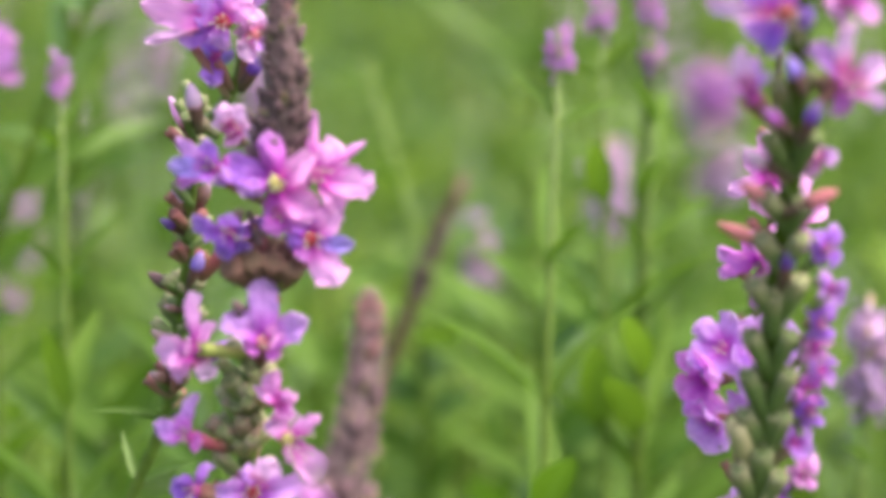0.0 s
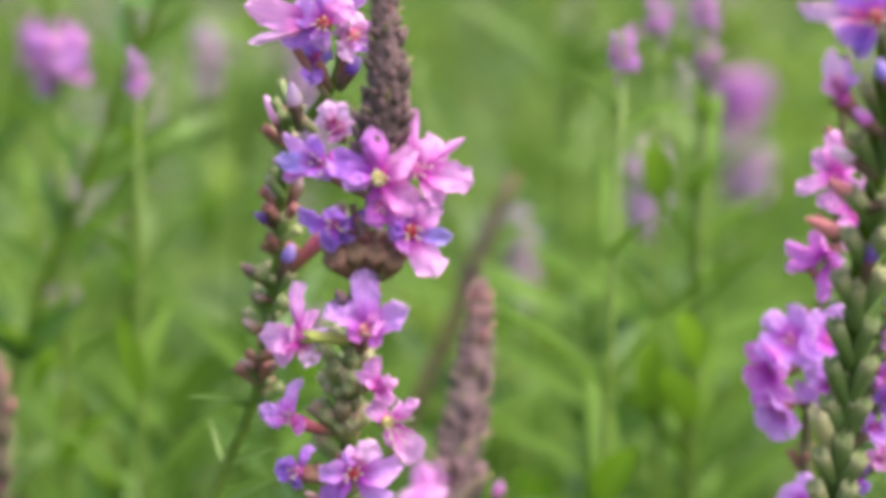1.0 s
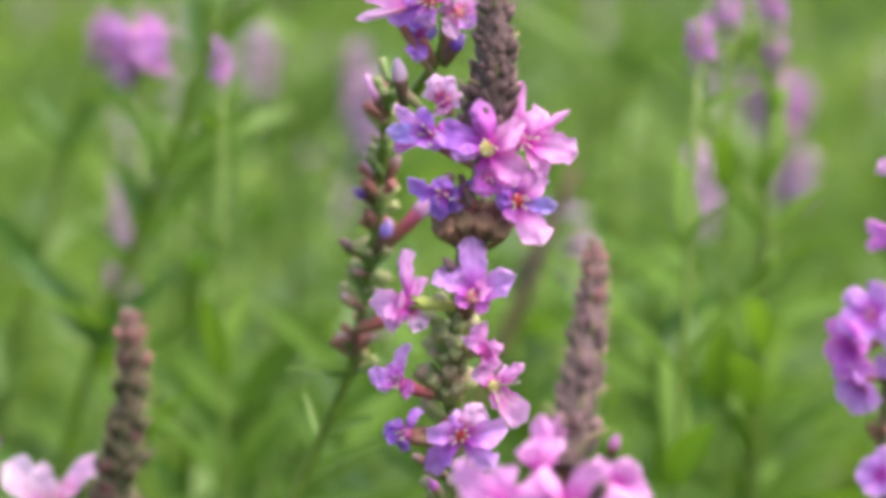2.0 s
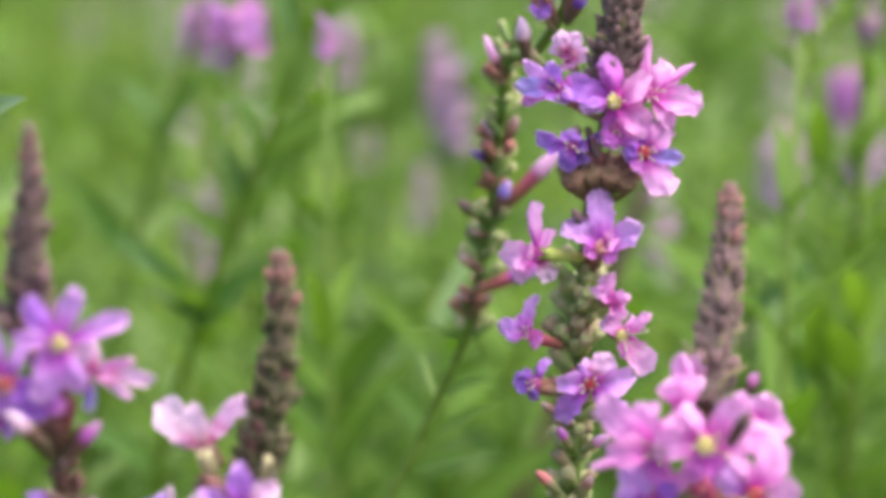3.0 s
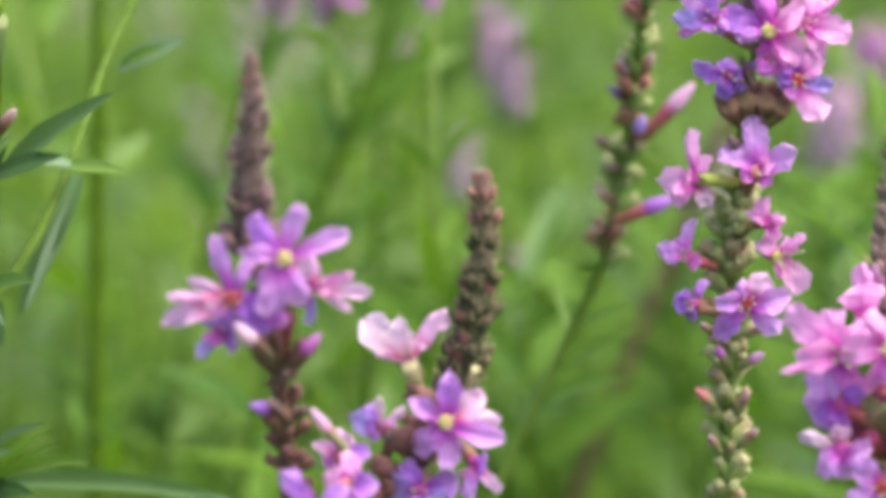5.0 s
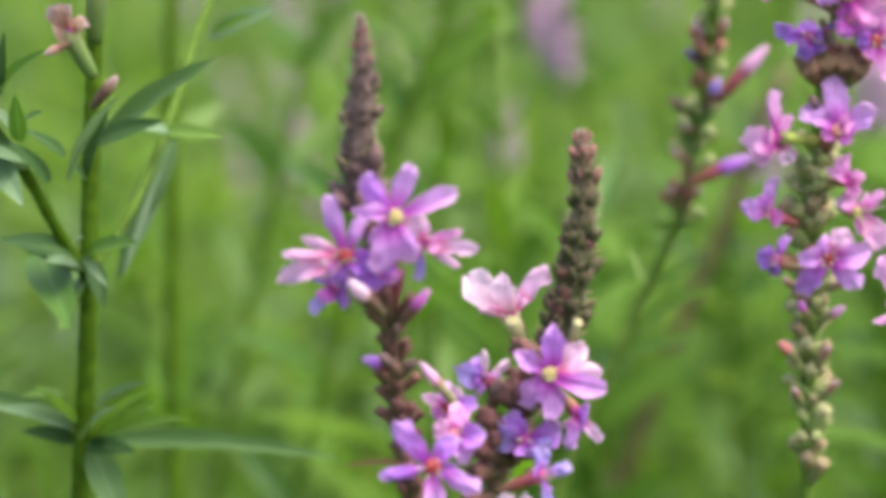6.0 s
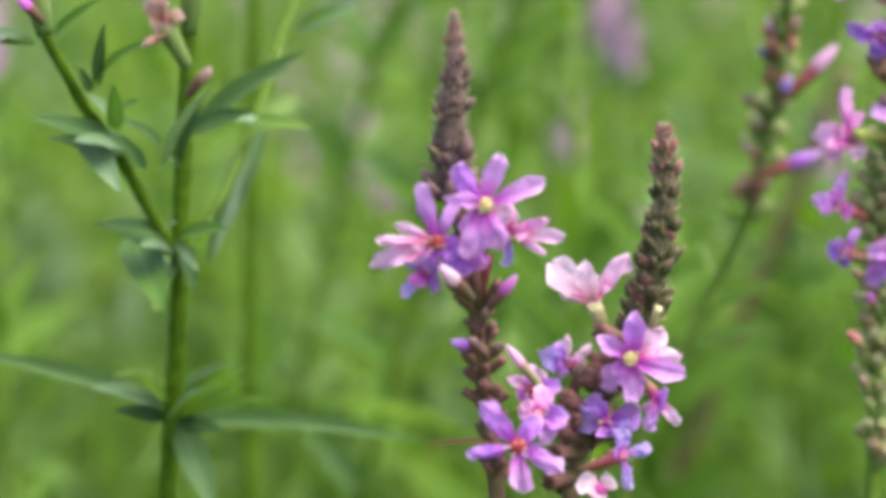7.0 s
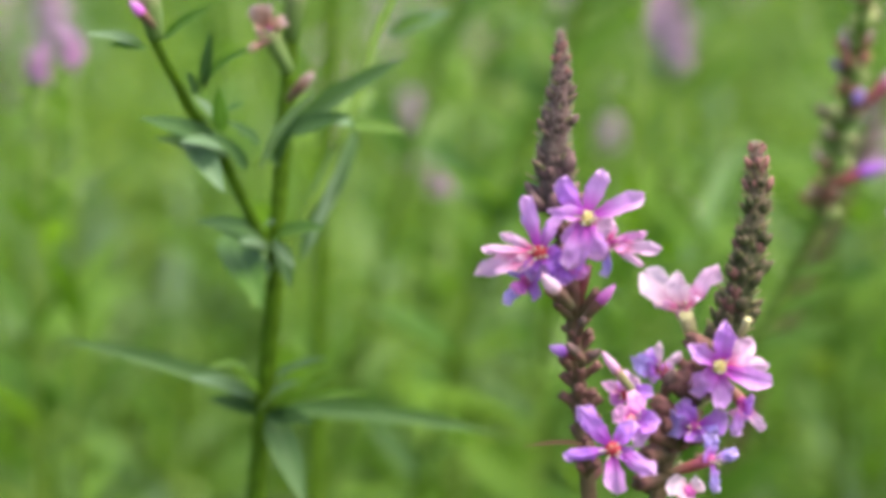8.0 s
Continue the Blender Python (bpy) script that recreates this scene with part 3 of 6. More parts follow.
calyx(e, (-78.1, 8.0, -53.4), (-80.9, 6.0, -50.0), "dusky", 1.04)
calyx(e, (-77.4, 8.0, -52.8), (-78.0, 6.0, -46.8), "dusky", 0.81)
bud(e, (-76.2, 5.0, -53.0), (-71.0, 2.0, -46.2), "magenta", "dusky", 0.93)
bud(e, (-75.9, 6.0, -60.0), (-82.1, 3.0, -57.5), "purple", "crimson", 1.20)
bud(e, (-75.8, 4.0, -60.5), (-79.1, 1.0, -56.4), "brown", "dusky", 1.20)
bud(e, (-76.6, 6.0, -61.5), (-73.2, 3.0, -57.8), "brown", "dusky", 1.20)
bud(e, (-77.0, 4.0, -55.5), (-76.2, 1.0, -51.6), "brown", "dusky", 1.20)
whorl(e, (-82.1, 7.0, -32.0), 8, 4.6, "dusky", 50, 0.4, bract=False)
whorl(e, (-80.7, 8.0, -37.2), 7, 4.0, "dusky", 50, 1.4, bract=False)
whorl(e, (-78.9, 9.0, -44.4), 7, 4.0, "dusky", 52, 0.5, bract=False)
whorl(e, (-77.9, 10.2, -54.0), 8, 3.5, "dusky", 48, 0.0, bract=False)
whorl(e, (-77.6, 10.2, -56.8), 8, 3.5, "dusky", 48, 1.1, bract=False)
whorl(e, (-77.1, 10.2, -61.0), 8, 3.9, "dusky", 48, 2.2, bract=False)
whorl(e, (-76.7, 10.2, -64.1), 8, 3.7, "dusky", 48, 3.3, bract=False)
whorl(e, (-76.3, 10.2, -67.8), 8, 3.9, "dusky", 48, 4.4, bract=False)
whorl(e, (-75.8, 10.2, -71.6), 8, 4.1, "dusky", 48, 5.5, bract=False)
whorl(e, (-75.2, 10.2, -76.4), 8, 4.1, "dusky", 48, 6.6, bract=False)
whorl(e, (-74.8, 10.2, -81.7), 8, 4.1, "dusky", 48, 7.7, bract=False)
leaf(e, (-75.4, 8.0, -76.3), (-85.5, 0.0, -73.7), 0.6, "dry", 0, 0)
lower_leaves(e, E_LINE, -195, -800, 45, 55, 5)

# a bent spike with pointed buds, pale and violet flowers crowded below it
f = root("loosestrife", "bent loosestrife spike with greenish buds, pale pink and violet flowers", "flower", (-62, 24), SPIKE)
F_LINE = [(-46.6, 23.0, -53.0), (-48.9, 25.0, -61.4), (-53.3, 24.0, -67.3), (-56.4, 22.0, -72.9), (-59.4, 20.0, -79.5), (-61.3, 20.0, -86.6), (-62.2, 20.0, -96.7), (-64, 20, -140), (-62, 24, -1000)]
stem(f, F_LINE, 1.0, 1.8, BROWN_STEM, count=90)
bud_spike(f, [(-50.2, 24.0, -60.5), (-46.7, 22.0, -47.0), (-45.1, 22.0, -34.5), (-45.4, 22.0, -23.2)], 3.9, "green", 0.2, 1500, 3, 4, 1.3, 0.42)
bloom(f, (-57.3, 27.0, -55.5), -18, 28, 0, 8.8, "white", "none", 80, ((-51, 1.19, 1.38, 17), (-2, 0.90, 0.97, 30), (32, 1.16, 0.87, 12, "pinkwhite"), (38, 0.67, 0.72, 12, "pinkwhite"), (-67, 0.75, 0.87, 13, "pinkwhite"),))
calyx(f, (-55.1, 26.0, -61.4), (-57.2, 24.0, -55.2), "pale", 1.01)
bloom(f, (-51.5, 14.0, -62.7), 8, 8, 0, 8.4, "pinkpurple", "yellow", 80, ((8, 1.01, 1.10, 6, "purple"), (-52, 0.83, 0.89, -3, "pinkpurple"), (-128, 0.81, 1.21, -12), (170, 0.91, 1.21, -8), (114, 1.20, 1.00, 0), (91, 1.06, 1.05, 5, "pinkwhite"), (53, 0.88, 1.00, 9, "pinkwhite"),))
bloom(f, (-47.0, 19.0, -70.0), 25, -20, 0, 6.6, "pinkpurple", "none", 80, ((-166, 0.98, 1.15, 18), (139, 1.05, 0.74, 30, "pinkwhite"), (69, 0.39, 1.28, 26, "purple"), (-117, 0.47, 1.15, 1, "pink"), (148, 0.59, 1.08, 37, "blue"),))
bloom(f, (-55.6, 15.0, -74.1), -5, -20, 0, 7.6, "blue", "none", 80, ((-75, 0.68, 1.40, 4), (-24, 0.64, 1.22, -12, "purple"), (77, 0.82, 1.51, -11, "purple"), (158, 0.38, 1.16, 27, "purple"), (112, 0.59, 1.22, 4),))
bloom(f, (-62.0, 20.0, -65.1), -25, 10, 0, 6.4, "purple", "none", 80, ((-63, 0.79, 1.53, 29, "blue"), (-30, 0.66, 1.18, 28), (4, 0.95, 0.63, 9, "white"), (43, 0.83, 0.77, -8, "white"), (62, 0.47, 0.97, -6, "pinkpurple"), (-132, 0.36, 0.97, 30),))
calyx(f, (-57.7, 21.0, -69.4), (-61.5, 19.0, -64.3), "crimson", 0.97)
bloom(f, (-68.3, 10.0, -67.3), -5, 25, 0, 6.2, "pinkpurple", "crimson", 80, ((0, 0.60, 1.06, 32), (39, 0.70, 0.92, 21, "pinkwhite"), (97, 0.82, 1.27, -2, "purple"), (-65, 0.76, 0.78, 9, "pinkwhite"), (-117, 0.39, 1.13, 2, "magenta"),))
bloom(f, (-67.3, 6.0, -70.9), 15, 12, 0, 6.8, "pinkpurple", "salmon", 80, ((99, 0.72, 1.60, 16, "purple"), (158, 0.77, 1.41, -2), (-69, 0.54, 1.15, -4, "pink"), (21, 0.63, 1.22, 21, "pink"), (-155, 0.58, 0.96, -11, "purple"),))
bloom(f, (-70.9, -5.0, -73.8), -5, 6, 0, 8.6, "pinkpurple", "crimson", 80, ((-39, 1.05, 0.89, 5, "purple"), (-100, 1.03, 0.70, 1, "purple"), (177, 0.93, 0.94, -9), (116, 1.00, 0.89, -10), (33, 0.66, 0.79, 3, "purple"), (106, 0.46, 0.65, -1, "purple"),))
bud(f, (-66.6, 9.0, -67.0), (-72.7, 6.0, -58.8), "pinkwhite", "old", 0.67)
bloom(f, (-53.0, 6.0, -77.8), 30, 5, 0, 5.6, "blue", "none", 80, ((5, 0.77, 1.48, 14), (81, 0.84, 1.09, 33), (176, 1.08, 1.01, -1), (-56, 0.41, 1.32, -5, "purple"),))
calyx(f, (-60.3, 8.0, -81.0), (-53.7, 6.0, -78.1), "crimson", 0.76)
bloom(f, (-56.8, 3.0, -83.0), 10, 30, 0, 6.8, "white", "none", 80, ((-63, 0.61, 1.27, -6), (49, 0.47, 1.15, 35), (-158, 0.33, 1.15, -9),))
whorl(f, (-46.1, 22.0, -44.1), 8, 4.0, "dusky", 56, 0.0, bract=False)
whorl(f, (-46.9, 22.0, -48.4), 8, 4.4, "dusky", 56, 0.9, bract=False)
whorl(f, (-47.9, 22.0, -52.0), 8, 4.6, "dusky", 56, 1.8, bract=False)
whorl(f, (-48.7, 22.0, -55.3), 8, 4.4, "dusky", 56, 2.7, bract=False)
calyx(f, (-47.8, 16.0, -57.9), (-46.6, 14.0, -54.0), "pale", 0.84)
bud(f, (-61.3, 18.0, -70.1), (-59.6, 15.0, -63.5), "brown", "dusky", 1.20)
calyx(f, (-55.5, 20.0, -69.5), (-59.6, 15.0, -65.5), "dusky", 1.15)
calyx(f, (-55.0, 20.0, -70.5), (-57.7, 15.0, -64.5), "dusky", 1.02)
calyx(f, (-56.9, 20.0, -74.5), (-62.5, 15.0, -69.5), "dusky", 0.95)
calyx(f, (-56.9, 20.0, -75.0), (-61.5, 15.0, -73.5), "dusky", 1.15)
calyx(f, (-58.4, 20.0, -78.5), (-63.5, 15.0, -74.9), "dusky", 1.08)
calyx(f, (-59.4, 20.0, -80.5), (-64.4, 15.0, -79.4), "dusky", 1.15)
calyx(f, (-54.5, 20.0, -66.5), (-50.8, 15.0, -68.5), "dusky", 1.14)
calyx(f, (-57.4, 20.0, -77.5), (-52.7, 15.0, -75.4), "dusky", 1.15)
calyx(f, (-60.3, 20.0, -84.6), (-65.4, 15.0, -84.4), "dusky", 1.15)
calyx(f, (-50.6, 20.0, -61.5), (-56.8, 15.0, -58.1), "dusky", 0.99)
whorl(f, (-50.5, 22.0, -63.4), 6, 4.8, "dusky", 40, 0.0, bract=False)
whorl(f, (-52.5, 22.0, -65.9), 6, 4.8, "dusky", 40, 0.8, bract=False)
whorl(f, (-54.2, 22.0, -68.9), 6, 4.8, "dusky", 40, 1.6, bract=False)
whorl(f, (-55.6, 22.0, -71.9), 6, 4.8, "spent", 40, 2.4, bract=False)
whorl(f, (-57.1, 22.0, -75.4), 6, 4.8, "dusky", 40, 3.2, bract=False)
whorl(f, (-58.5, 22.0, -78.4), 6, 4.8, "dusky", 40, 4.0, bract=False)
whorl(f, (-59.8, 22.0, -82.0), 6, 4.8, "dusky", 40, 4.8, bract=False)
whorl(f, (-60.7, 22.0, -85.5), 6, 4.8, "spent", 40, 5.6, bract=False)
whorl(f, (-61.4, 22.0, -90.1), 6, 4.8, "dusky", 40, 6.4, bract=False)
whorl(f, (-61.8, 22.0, -95.2), 6, 4.8, "dusky", 40, 7.2, bract=False)
lower_leaves(f, F_LINE, -195, -800, 45, 55, 6)

# a brown spike over a dense ruff of bright pink flowers
j = root("loosestrife", "loosestrife spike with brown buds over bright pink open flowers", "flower", (22, 40), SPIKE)
J_LINE = [(20.5, 32, -46), (20.5, 33, -56.4), (20.4, 34, -67.8), (20.6, 35, -90), (22, 38, -300), (22, 40, -1000)]
stem(j, J_LINE, 1.0, 1.8, BROWN_STEM, count=90)
bud_spike(j, [(20.4, 32.0, -49.2), (22.7, 38.0, -37.3), (24.5, 44.0, -25.4), (25.0, 47.0, -15.6)], 4.4, "brown", 0.25, 3200, 4, 2, 0.8, 0.36)
bloom(j, (19.7, 16.0, -51.8), 4, 10, 0, 9.8, "pink", "yellow", 80, ((-28, 0.72, 0.97, 5), (34, 1.07, 1.15, 6, "pink"), (74, 1.05, 1.24, 3), (155, 0.70, 0.97, -8, "magenta"), (-153, 0.69, 1.02, -12, "magenta"), (-85, 0.81, 1.19, -6),))
bloom(j, (12.7, 19.0, -53.3), -22, 6, 0, 9.6, "pink", "none", 80, ((-49, 1.22, 1.32, 16), (-78, 0.84, 1.36, 20), (-108, 1.15, 0.45, 26), (-140, 0.85, 1.41, 8, "pinkpurple"), (166, 0.73, 1.23, -12, "magenta"), (-24, 0.74, 1.13, 14), (33, 0.64, 1.00, -7),))
bloom(j, (27.1, 13.0, -58.7), 12, -4, 0, 9.4, "pink", "red", 80, ((26, 0.94, 1.42, -1), (-66, 0.71, 1.10, -13, "pinkpurple"), (92, 0.73, 1.28, 11), (177, 0.79, 0.78, 3, "purple"), (-25, 0.73, 1.10, -10), (136, 0.90, 1.01, 9),))
bloom(j, (16.7, 28.0, -48.5), -15, 40, 0, 8.8, "pink", "none", 80, ((-4, 0.97, 1.11, 25), (0, 0.58, 1.31, 37), (20, 0.59, 1.11, 38), (-20, 0.58, 1.36, 12), (170, 0.43, 1.11, -16),))
bloom(j, (27.3, 24.0, -49.6), 20, 30, 0, 8.8, "pink", "none", 80, ((-28, 0.48, 1.10, 2), (33, 0.62, 1.35, 37), (112, 0.67, 1.35, 17), (173, 0.60, 1.25, -8),))
bud(j, (23.1, 12.0, -50.8), (25.7, 8.0, -45.0), "brown", "dusky", 1.20)
bud(j, (21.0, 34.0, -46.9), (18.9, 31.0, -40.4), "pink", "dusky", 1.18)
bud(j, (27.2, 34.0, -47.5), (28.4, 31.0, -43.2), "pink", "dusky", 1.20)
bloom(j, (12.0, 20.0, -61.5), -15, -20, 0, 8.0, "purple", "none", 80, ((-69, 0.80, 1.47, 9, "pinkpurple"), (-173, 0.59, 1.25, 24), (-124, 0.55, 1.36, 28), (55, 0.61, 1.25, -22),))
calyx(j, (17.6, 22.0, -65.5), (12.9, 20.0, -61.9), "red", 1.15)
bloom(j, (11.8, 16.0, -68.3), -15, 4, 0, 9.0, "pinkpurple", "none", 80, ((-67, 0.75, 0.82, 14, "white"), (-124, 0.57, 1.06, 12), (161, 0.54, 1.06, -6), (93, 0.57, 1.06, -13), (-4, 0.52, 0.96, 9, "pinkwhite"),))
bloom(j, (26.2, 15.0, -68.5), 12, 2, 0, 9.0, "purple", "red", 80, ((-58, 0.65, 1.06, -9, "pinkpurple"), (65, 0.61, 1.15, 13), (143, 0.66, 1.06, 6), (-149, 0.65, 1.06, -7), (-4, 0.67, 0.96, 1, "pinkpurple"),))
bloom(j, (18.2, 13.0, -73.4), 0, 4, 0, 9.0, "pinkpurple", "red", 80, ((-50, 0.71, 1.05, 2), (51, 0.65, 1.05, 3), (115, 0.69, 1.05, -2), (-180, 0.62, 1.05, -3), (-115, 0.70, 1.05, -2),))
calyx(j, (21.2, 30.0, -69.1), (16.7, 22.0, -61.9), "old", 1.00)
calyx(j, (21.2, 30.0, -69.1), (19.7, 22.0, -59.2), "red", 0.80)
calyx(j, (21.6, 30.0, -70.0), (24.2, 22.0, -61.9), "old_red", 0.94)
calyx(j, (20.8, 30.0, -71.4), (15.4, 22.0, -66.4), "red", 1.15)
calyx(j, (21.7, 30.0, -71.8), (25.2, 22.0, -68.2), "red", 1.15)
calyx(j, (20.7, 30.0, -67.2), (18.0, 22.0, -61.0), "spent", 1.15)
whorl(j, (21.9, 33.0, -58.6), 6, 5.0, "old", 38, 0.0, bract=False)
whorl(j, (21.9, 33.0, -63.2), 6, 5.0, "old_red", 38, 1.2, bract=False)
whorl(j, (21.9, 33.0, -67.9), 6, 5.0, "old", 38, 2.4, bract=False)
whorl(j, (21.9, 33.0, -73.4), 6, 5.0, "old_red", 38, 3.6, bract=False)
whorl(j, (21.9, 33.0, -79.0), 6, 5.0, "old", 38, 4.8, bract=False)
whorl(j, (21.9, 33.0, -84.6), 6, 5.0, "old_red", 38, 6.0, bract=False)
lower_leaves(j, J_LINE, -195, -800, 45, 55, 7)

# the tall spike with three tiers of flowers
a = root("loosestrife", "tall loosestrife spike with tiers of pink and violet flowers", "flower", (2, 118), SPIKE)
A_LINE = [(8.3, 112, -3.4), (6.8, 113, -14.3), (4.8, 113, -25.2), (3.8, 113, -40.1), (3.9, 113, -55), (3.2, 113.5, -68), (2.1, 114, -82.7), (2.0, 114, -93.6), (2, 115, -300), (2, 118, -1000)]
stem(a, A_LINE, 0.8, 1.6, GREEN_STEM, count=90)
bud_spike(a, [(8.4, 110.0, -7.5), (9.7, 108.0, 5.8), (9.1, 108.0, 17.3), (7.7, 108.0, 29.7)], 5.2, "brown", 0.22, 3200, 5, 1, 0.15)
bloom(a, (8.5, 104.0, -8.8), 3, 10, 0, 8.8, "magenta", "yellow", 80, ((-6, 0.98, 1.37, 7), (-67, 1.04, 1.20, -3, "purple"), (-100, 0.71, 0.91, -5, "pinkpurple"), (-178, 0.91, 1.31, -12), (128, 1.02, 1.54, -7, "pink"), (62, 0.90, 1.14, 5, "pink"),))
bloom(a, (14.7, 106.0, -7.5), 20, 10, 0, 9.0, "pink", "none", 80, ((60, 1.07, 0.50, 12), (109, 1.03, 1.40, 19), (-1, 1.14, 0.62, -14), (48, 0.63, 1.62, 22), (141, 0.82, 1.12, -4), (-104, 0.46, 1.12, -32),))
bloom(a, (-0.9, 106.0, -7.0), -28, 8, 0, 8.0, "purple", "none", 80, ((-52, 1.05, 0.82, 25, "pinkpurple"), (-20, 0.68, 1.20, 21), (-91, 1.00, 0.95, 25, "blue"), (-109, 0.85, 0.76, 22, "magenta"), (74, 0.51, 1.26, -34, "magenta"), (166, 0.35, 1.07, 0, "purple"),))
calyx(a, (7.1, 108.0, -12.8), (-0.7, 106.0, -8.3), "calyx", 0.57)
bloom(a, (0.7, 117.0, -2.2), -15, 25, 0, 7.6, "pinkwhite", "none", 80, ((-25, 0.64, 1.21, 30), (-56, 0.41, 0.88, 26), (21, 0.62, 1.21, 22), (75, 0.53, 1.15, 0), (158, 0.35, 1.15, -15, "pink"),))
bloom(a, (1.2, 105.0, -16.7), -10, -20, 0, 8.0, "deep", "none", 80, ((-69, 0.76, 1.07, 5, "purple"), (-133, 0.54, 1.26, 25), (157, 0.45, 1.13, 20), (-4, 0.37, 1.13, -7, "purple"), (95, 0.83, 0.82, -39, "purple"), (98, 0.32, 1.26, 6),))
bloom(a, (13.8, 105.0, -17.7), 18, -4, 0, 8.6, "magenta", "red", 80, ((43, 0.76, 1.35, 9, "pink"), (99, 0.81, 0.70, 17, "blue"), (148, 1.03, 1.58, 10, "pink"), (-158, 0.47, 0.99, 3), (-95, 0.44, 0.99, -11, "purple"), (-19, 0.57, 1.17, -7, "purple"), (43, 0.45, 1.05, 16, "pink"),))
bloom(a, (8.8, 104.0, -13.8), 5, -15, 0, 6.0, "magenta", "none", 80, ((-155, 0.58, 1.67, 20), (58, 0.54, 1.67, 4, "pink"), (129, 0.77, 1.42, 16, "magenta"),))
bud(a, (4.0, 108.0, -13.9), (6.0, 105.0, -19.0), "brown", "dusky", 1.19)
calyx(a, (4.6, 112.0, -26.5), (0.3, 109.0, -20.8), "bowl", 1.15)
calyx(a, (5.4, 112.0, -26.5), (2.5, 109.0, -19.4), "bowl", 1.07)
calyx(a, (6.4, 112.0, -26.5), (5.3, 109.0, -18.8), "old_red", 1.11)
calyx(a, (7.5, 112.0, -26.5), (8.4, 109.0, -19.0), "bowl", 1.13)
calyx(a, (8.4, 112.0, -26.5), (11.0, 109.0, -19.6), "bowl", 1.08)
calyx(a, (9.0, 112.0, -26.5), (12.8, 109.0, -21.0), "old_red", 1.11)
calyx(a, (5.0, 112.0, -26.5), (1.0, 105.0, -22.2), "bowl", 1.15)
calyx(a, (6.2, 112.0, -26.5), (4.5, 105.0, -21.2), "bowl", 1.15)
calyx(a, (7.5, 112.0, -26.5), (8.1, 105.0, -21.3), "bowl", 1.15)
calyx(a, (8.6, 112.0, -26.5), (11.3, 105.0, -22.4), "bowl", 1.15)
leaf(a, (7.9, 110.0, -27.3), (9.5, 102.0, -24.2), 0.5, "young", 0, 0)
bloom(a, (6.6, 104.0, -34.5), 8, 20, 0, 8.4, "pinkpurple", "salmon", 80, ((2, 1.21, 1.26, 15), (-47, 0.88, 1.38, 2), (72, 0.95, 1.26, 12, "pinkpurple"), (-115, 0.41, 0.90, -10, "magenta"), (136, 0.44, 0.90, 1, "magenta"), (78, 0.47, 1.02, 17, "pink"),))
bloom(a, (-4.4, 106.0, -36.4), -25, 5, 0, 8.2, "pink", "none", 80, ((-6, 1.18, 0.92, 5), (-88, 0.80, 1.66, 24), (-134, 0.68, 1.11, 17), (142, 0.62, 0.98, -17, "pinkwhite"), (23, 0.58, 0.80, -1), (-88, 0.30, 1.35, 41),))
calyx(a, (3.6, 107.0, -36.7), (-3.6, 105.0, -35.8), "green", 0.81)
bud(a, (6.1, 108.0, -34.4), (1.5, 105.0, -27.9), "brown", "dusky", 1.11)
bloom(a, (9.0, 105.0, -44.2), 25, 5, 0, 7.4, "pink", "none", 80, ((-23, 0.73, 1.22, -4), (155, 0.46, 1.36, 16), (-50, 0.54, 1.16, -11), (55, 0.40, 1.16, 35), (-173, 0.55, 1.16, -2),))
bloom(a, (10.4, 104.0, -50.2), 30, -10, 0, 7.4, "pink", "stamen", 80, ((41, 0.90, 1.15, 12), (141, 1.13, 1.43, 26), (155, 0.44, 1.22, 35), (52, 0.44, 1.02, 27), (-37, 0.45, 0.95, -18),))
bloom(a, (-6.0, 107.0, -50.5), -30, 14, 0, 7.0, "pinkpurple", "none", 80, ((6, 0.97, 0.79, 11), (-79, 0.82, 1.08, 30), (-106, 0.62, 0.94, 26), (-12, 0.44, 1.30, 35, "magenta"), (110, 0.44, 1.23, -22, "magenta"),))
calyx(a, (-0.1, 110.0, -53.1), (-5.0, 108.0, -51.1), "red", 1.09)
bloom(a, (4.8, 103.0, -58.7), 2, 6, 0, 8.4, "pinkpurple", "red", 80, ((30, 0.79, 1.25, 5, "pinkwhite"), (88, 1.00, 1.31, 0), (131, 0.98, 1.19, -5), (-133, 1.00, 1.25, -8, "purple"), (-73, 0.72, 1.13, 0), (-15, 0.55, 0.96, 9),))
bloom(a, (-4.7, 106.0, -59.2), -30, 6, 0, 6.6, "purple", "none", 80, ((-94, 0.63, 1.53, 34, "deep"), (20, 0.74, 0.84, -1), (-55, 0.56, 1.30, 36), (-170, 0.44, 1.15, 15, "deep"),))
calyx(a, (0.1, 109.0, -61.4), (-5.3, 107.0, -59.8), "old_red", 1.07)
bud(a, (1.8, 109.0, -71.4), (-0.4, 106.0, -67.1), "magenta", "old", 1.20)
bud(a, (3.7, 109.0, -72.1), (8.4, 106.0, -68.5), "pinkwhite", "old", 1.20)
bud(a, (-0.1, 109.0, -79.6), (-4.2, 106.0, -75.0), "salmon", "old", 1.20)
bud(a, (3.5, 109.0, -80.7), (5.6, 106.0, -75.8), "dry", "old", 1.20)
bud(a, (3.9, 109.0, -86.9), (7.4, 106.0, -82.7), "dry", "old", 1.20)
bud(a, (0.8, 109.0, -88.0), (-1.7, 106.0, -83.8), "dry", "old", 1.20)
bud(a, (0.2, 109.0, -65.8), (-3.5, 106.0, -62.8), "dry", "old", 1.20)
bud(a, (5.2, 109.0, -65.9), (8.5, 106.0, -63.6), "dry", "old", 1.20)
whorl(a, (3.7, 113.0, -42.4), 9, 5.2, "spent", 42, 0.0, bract=False)
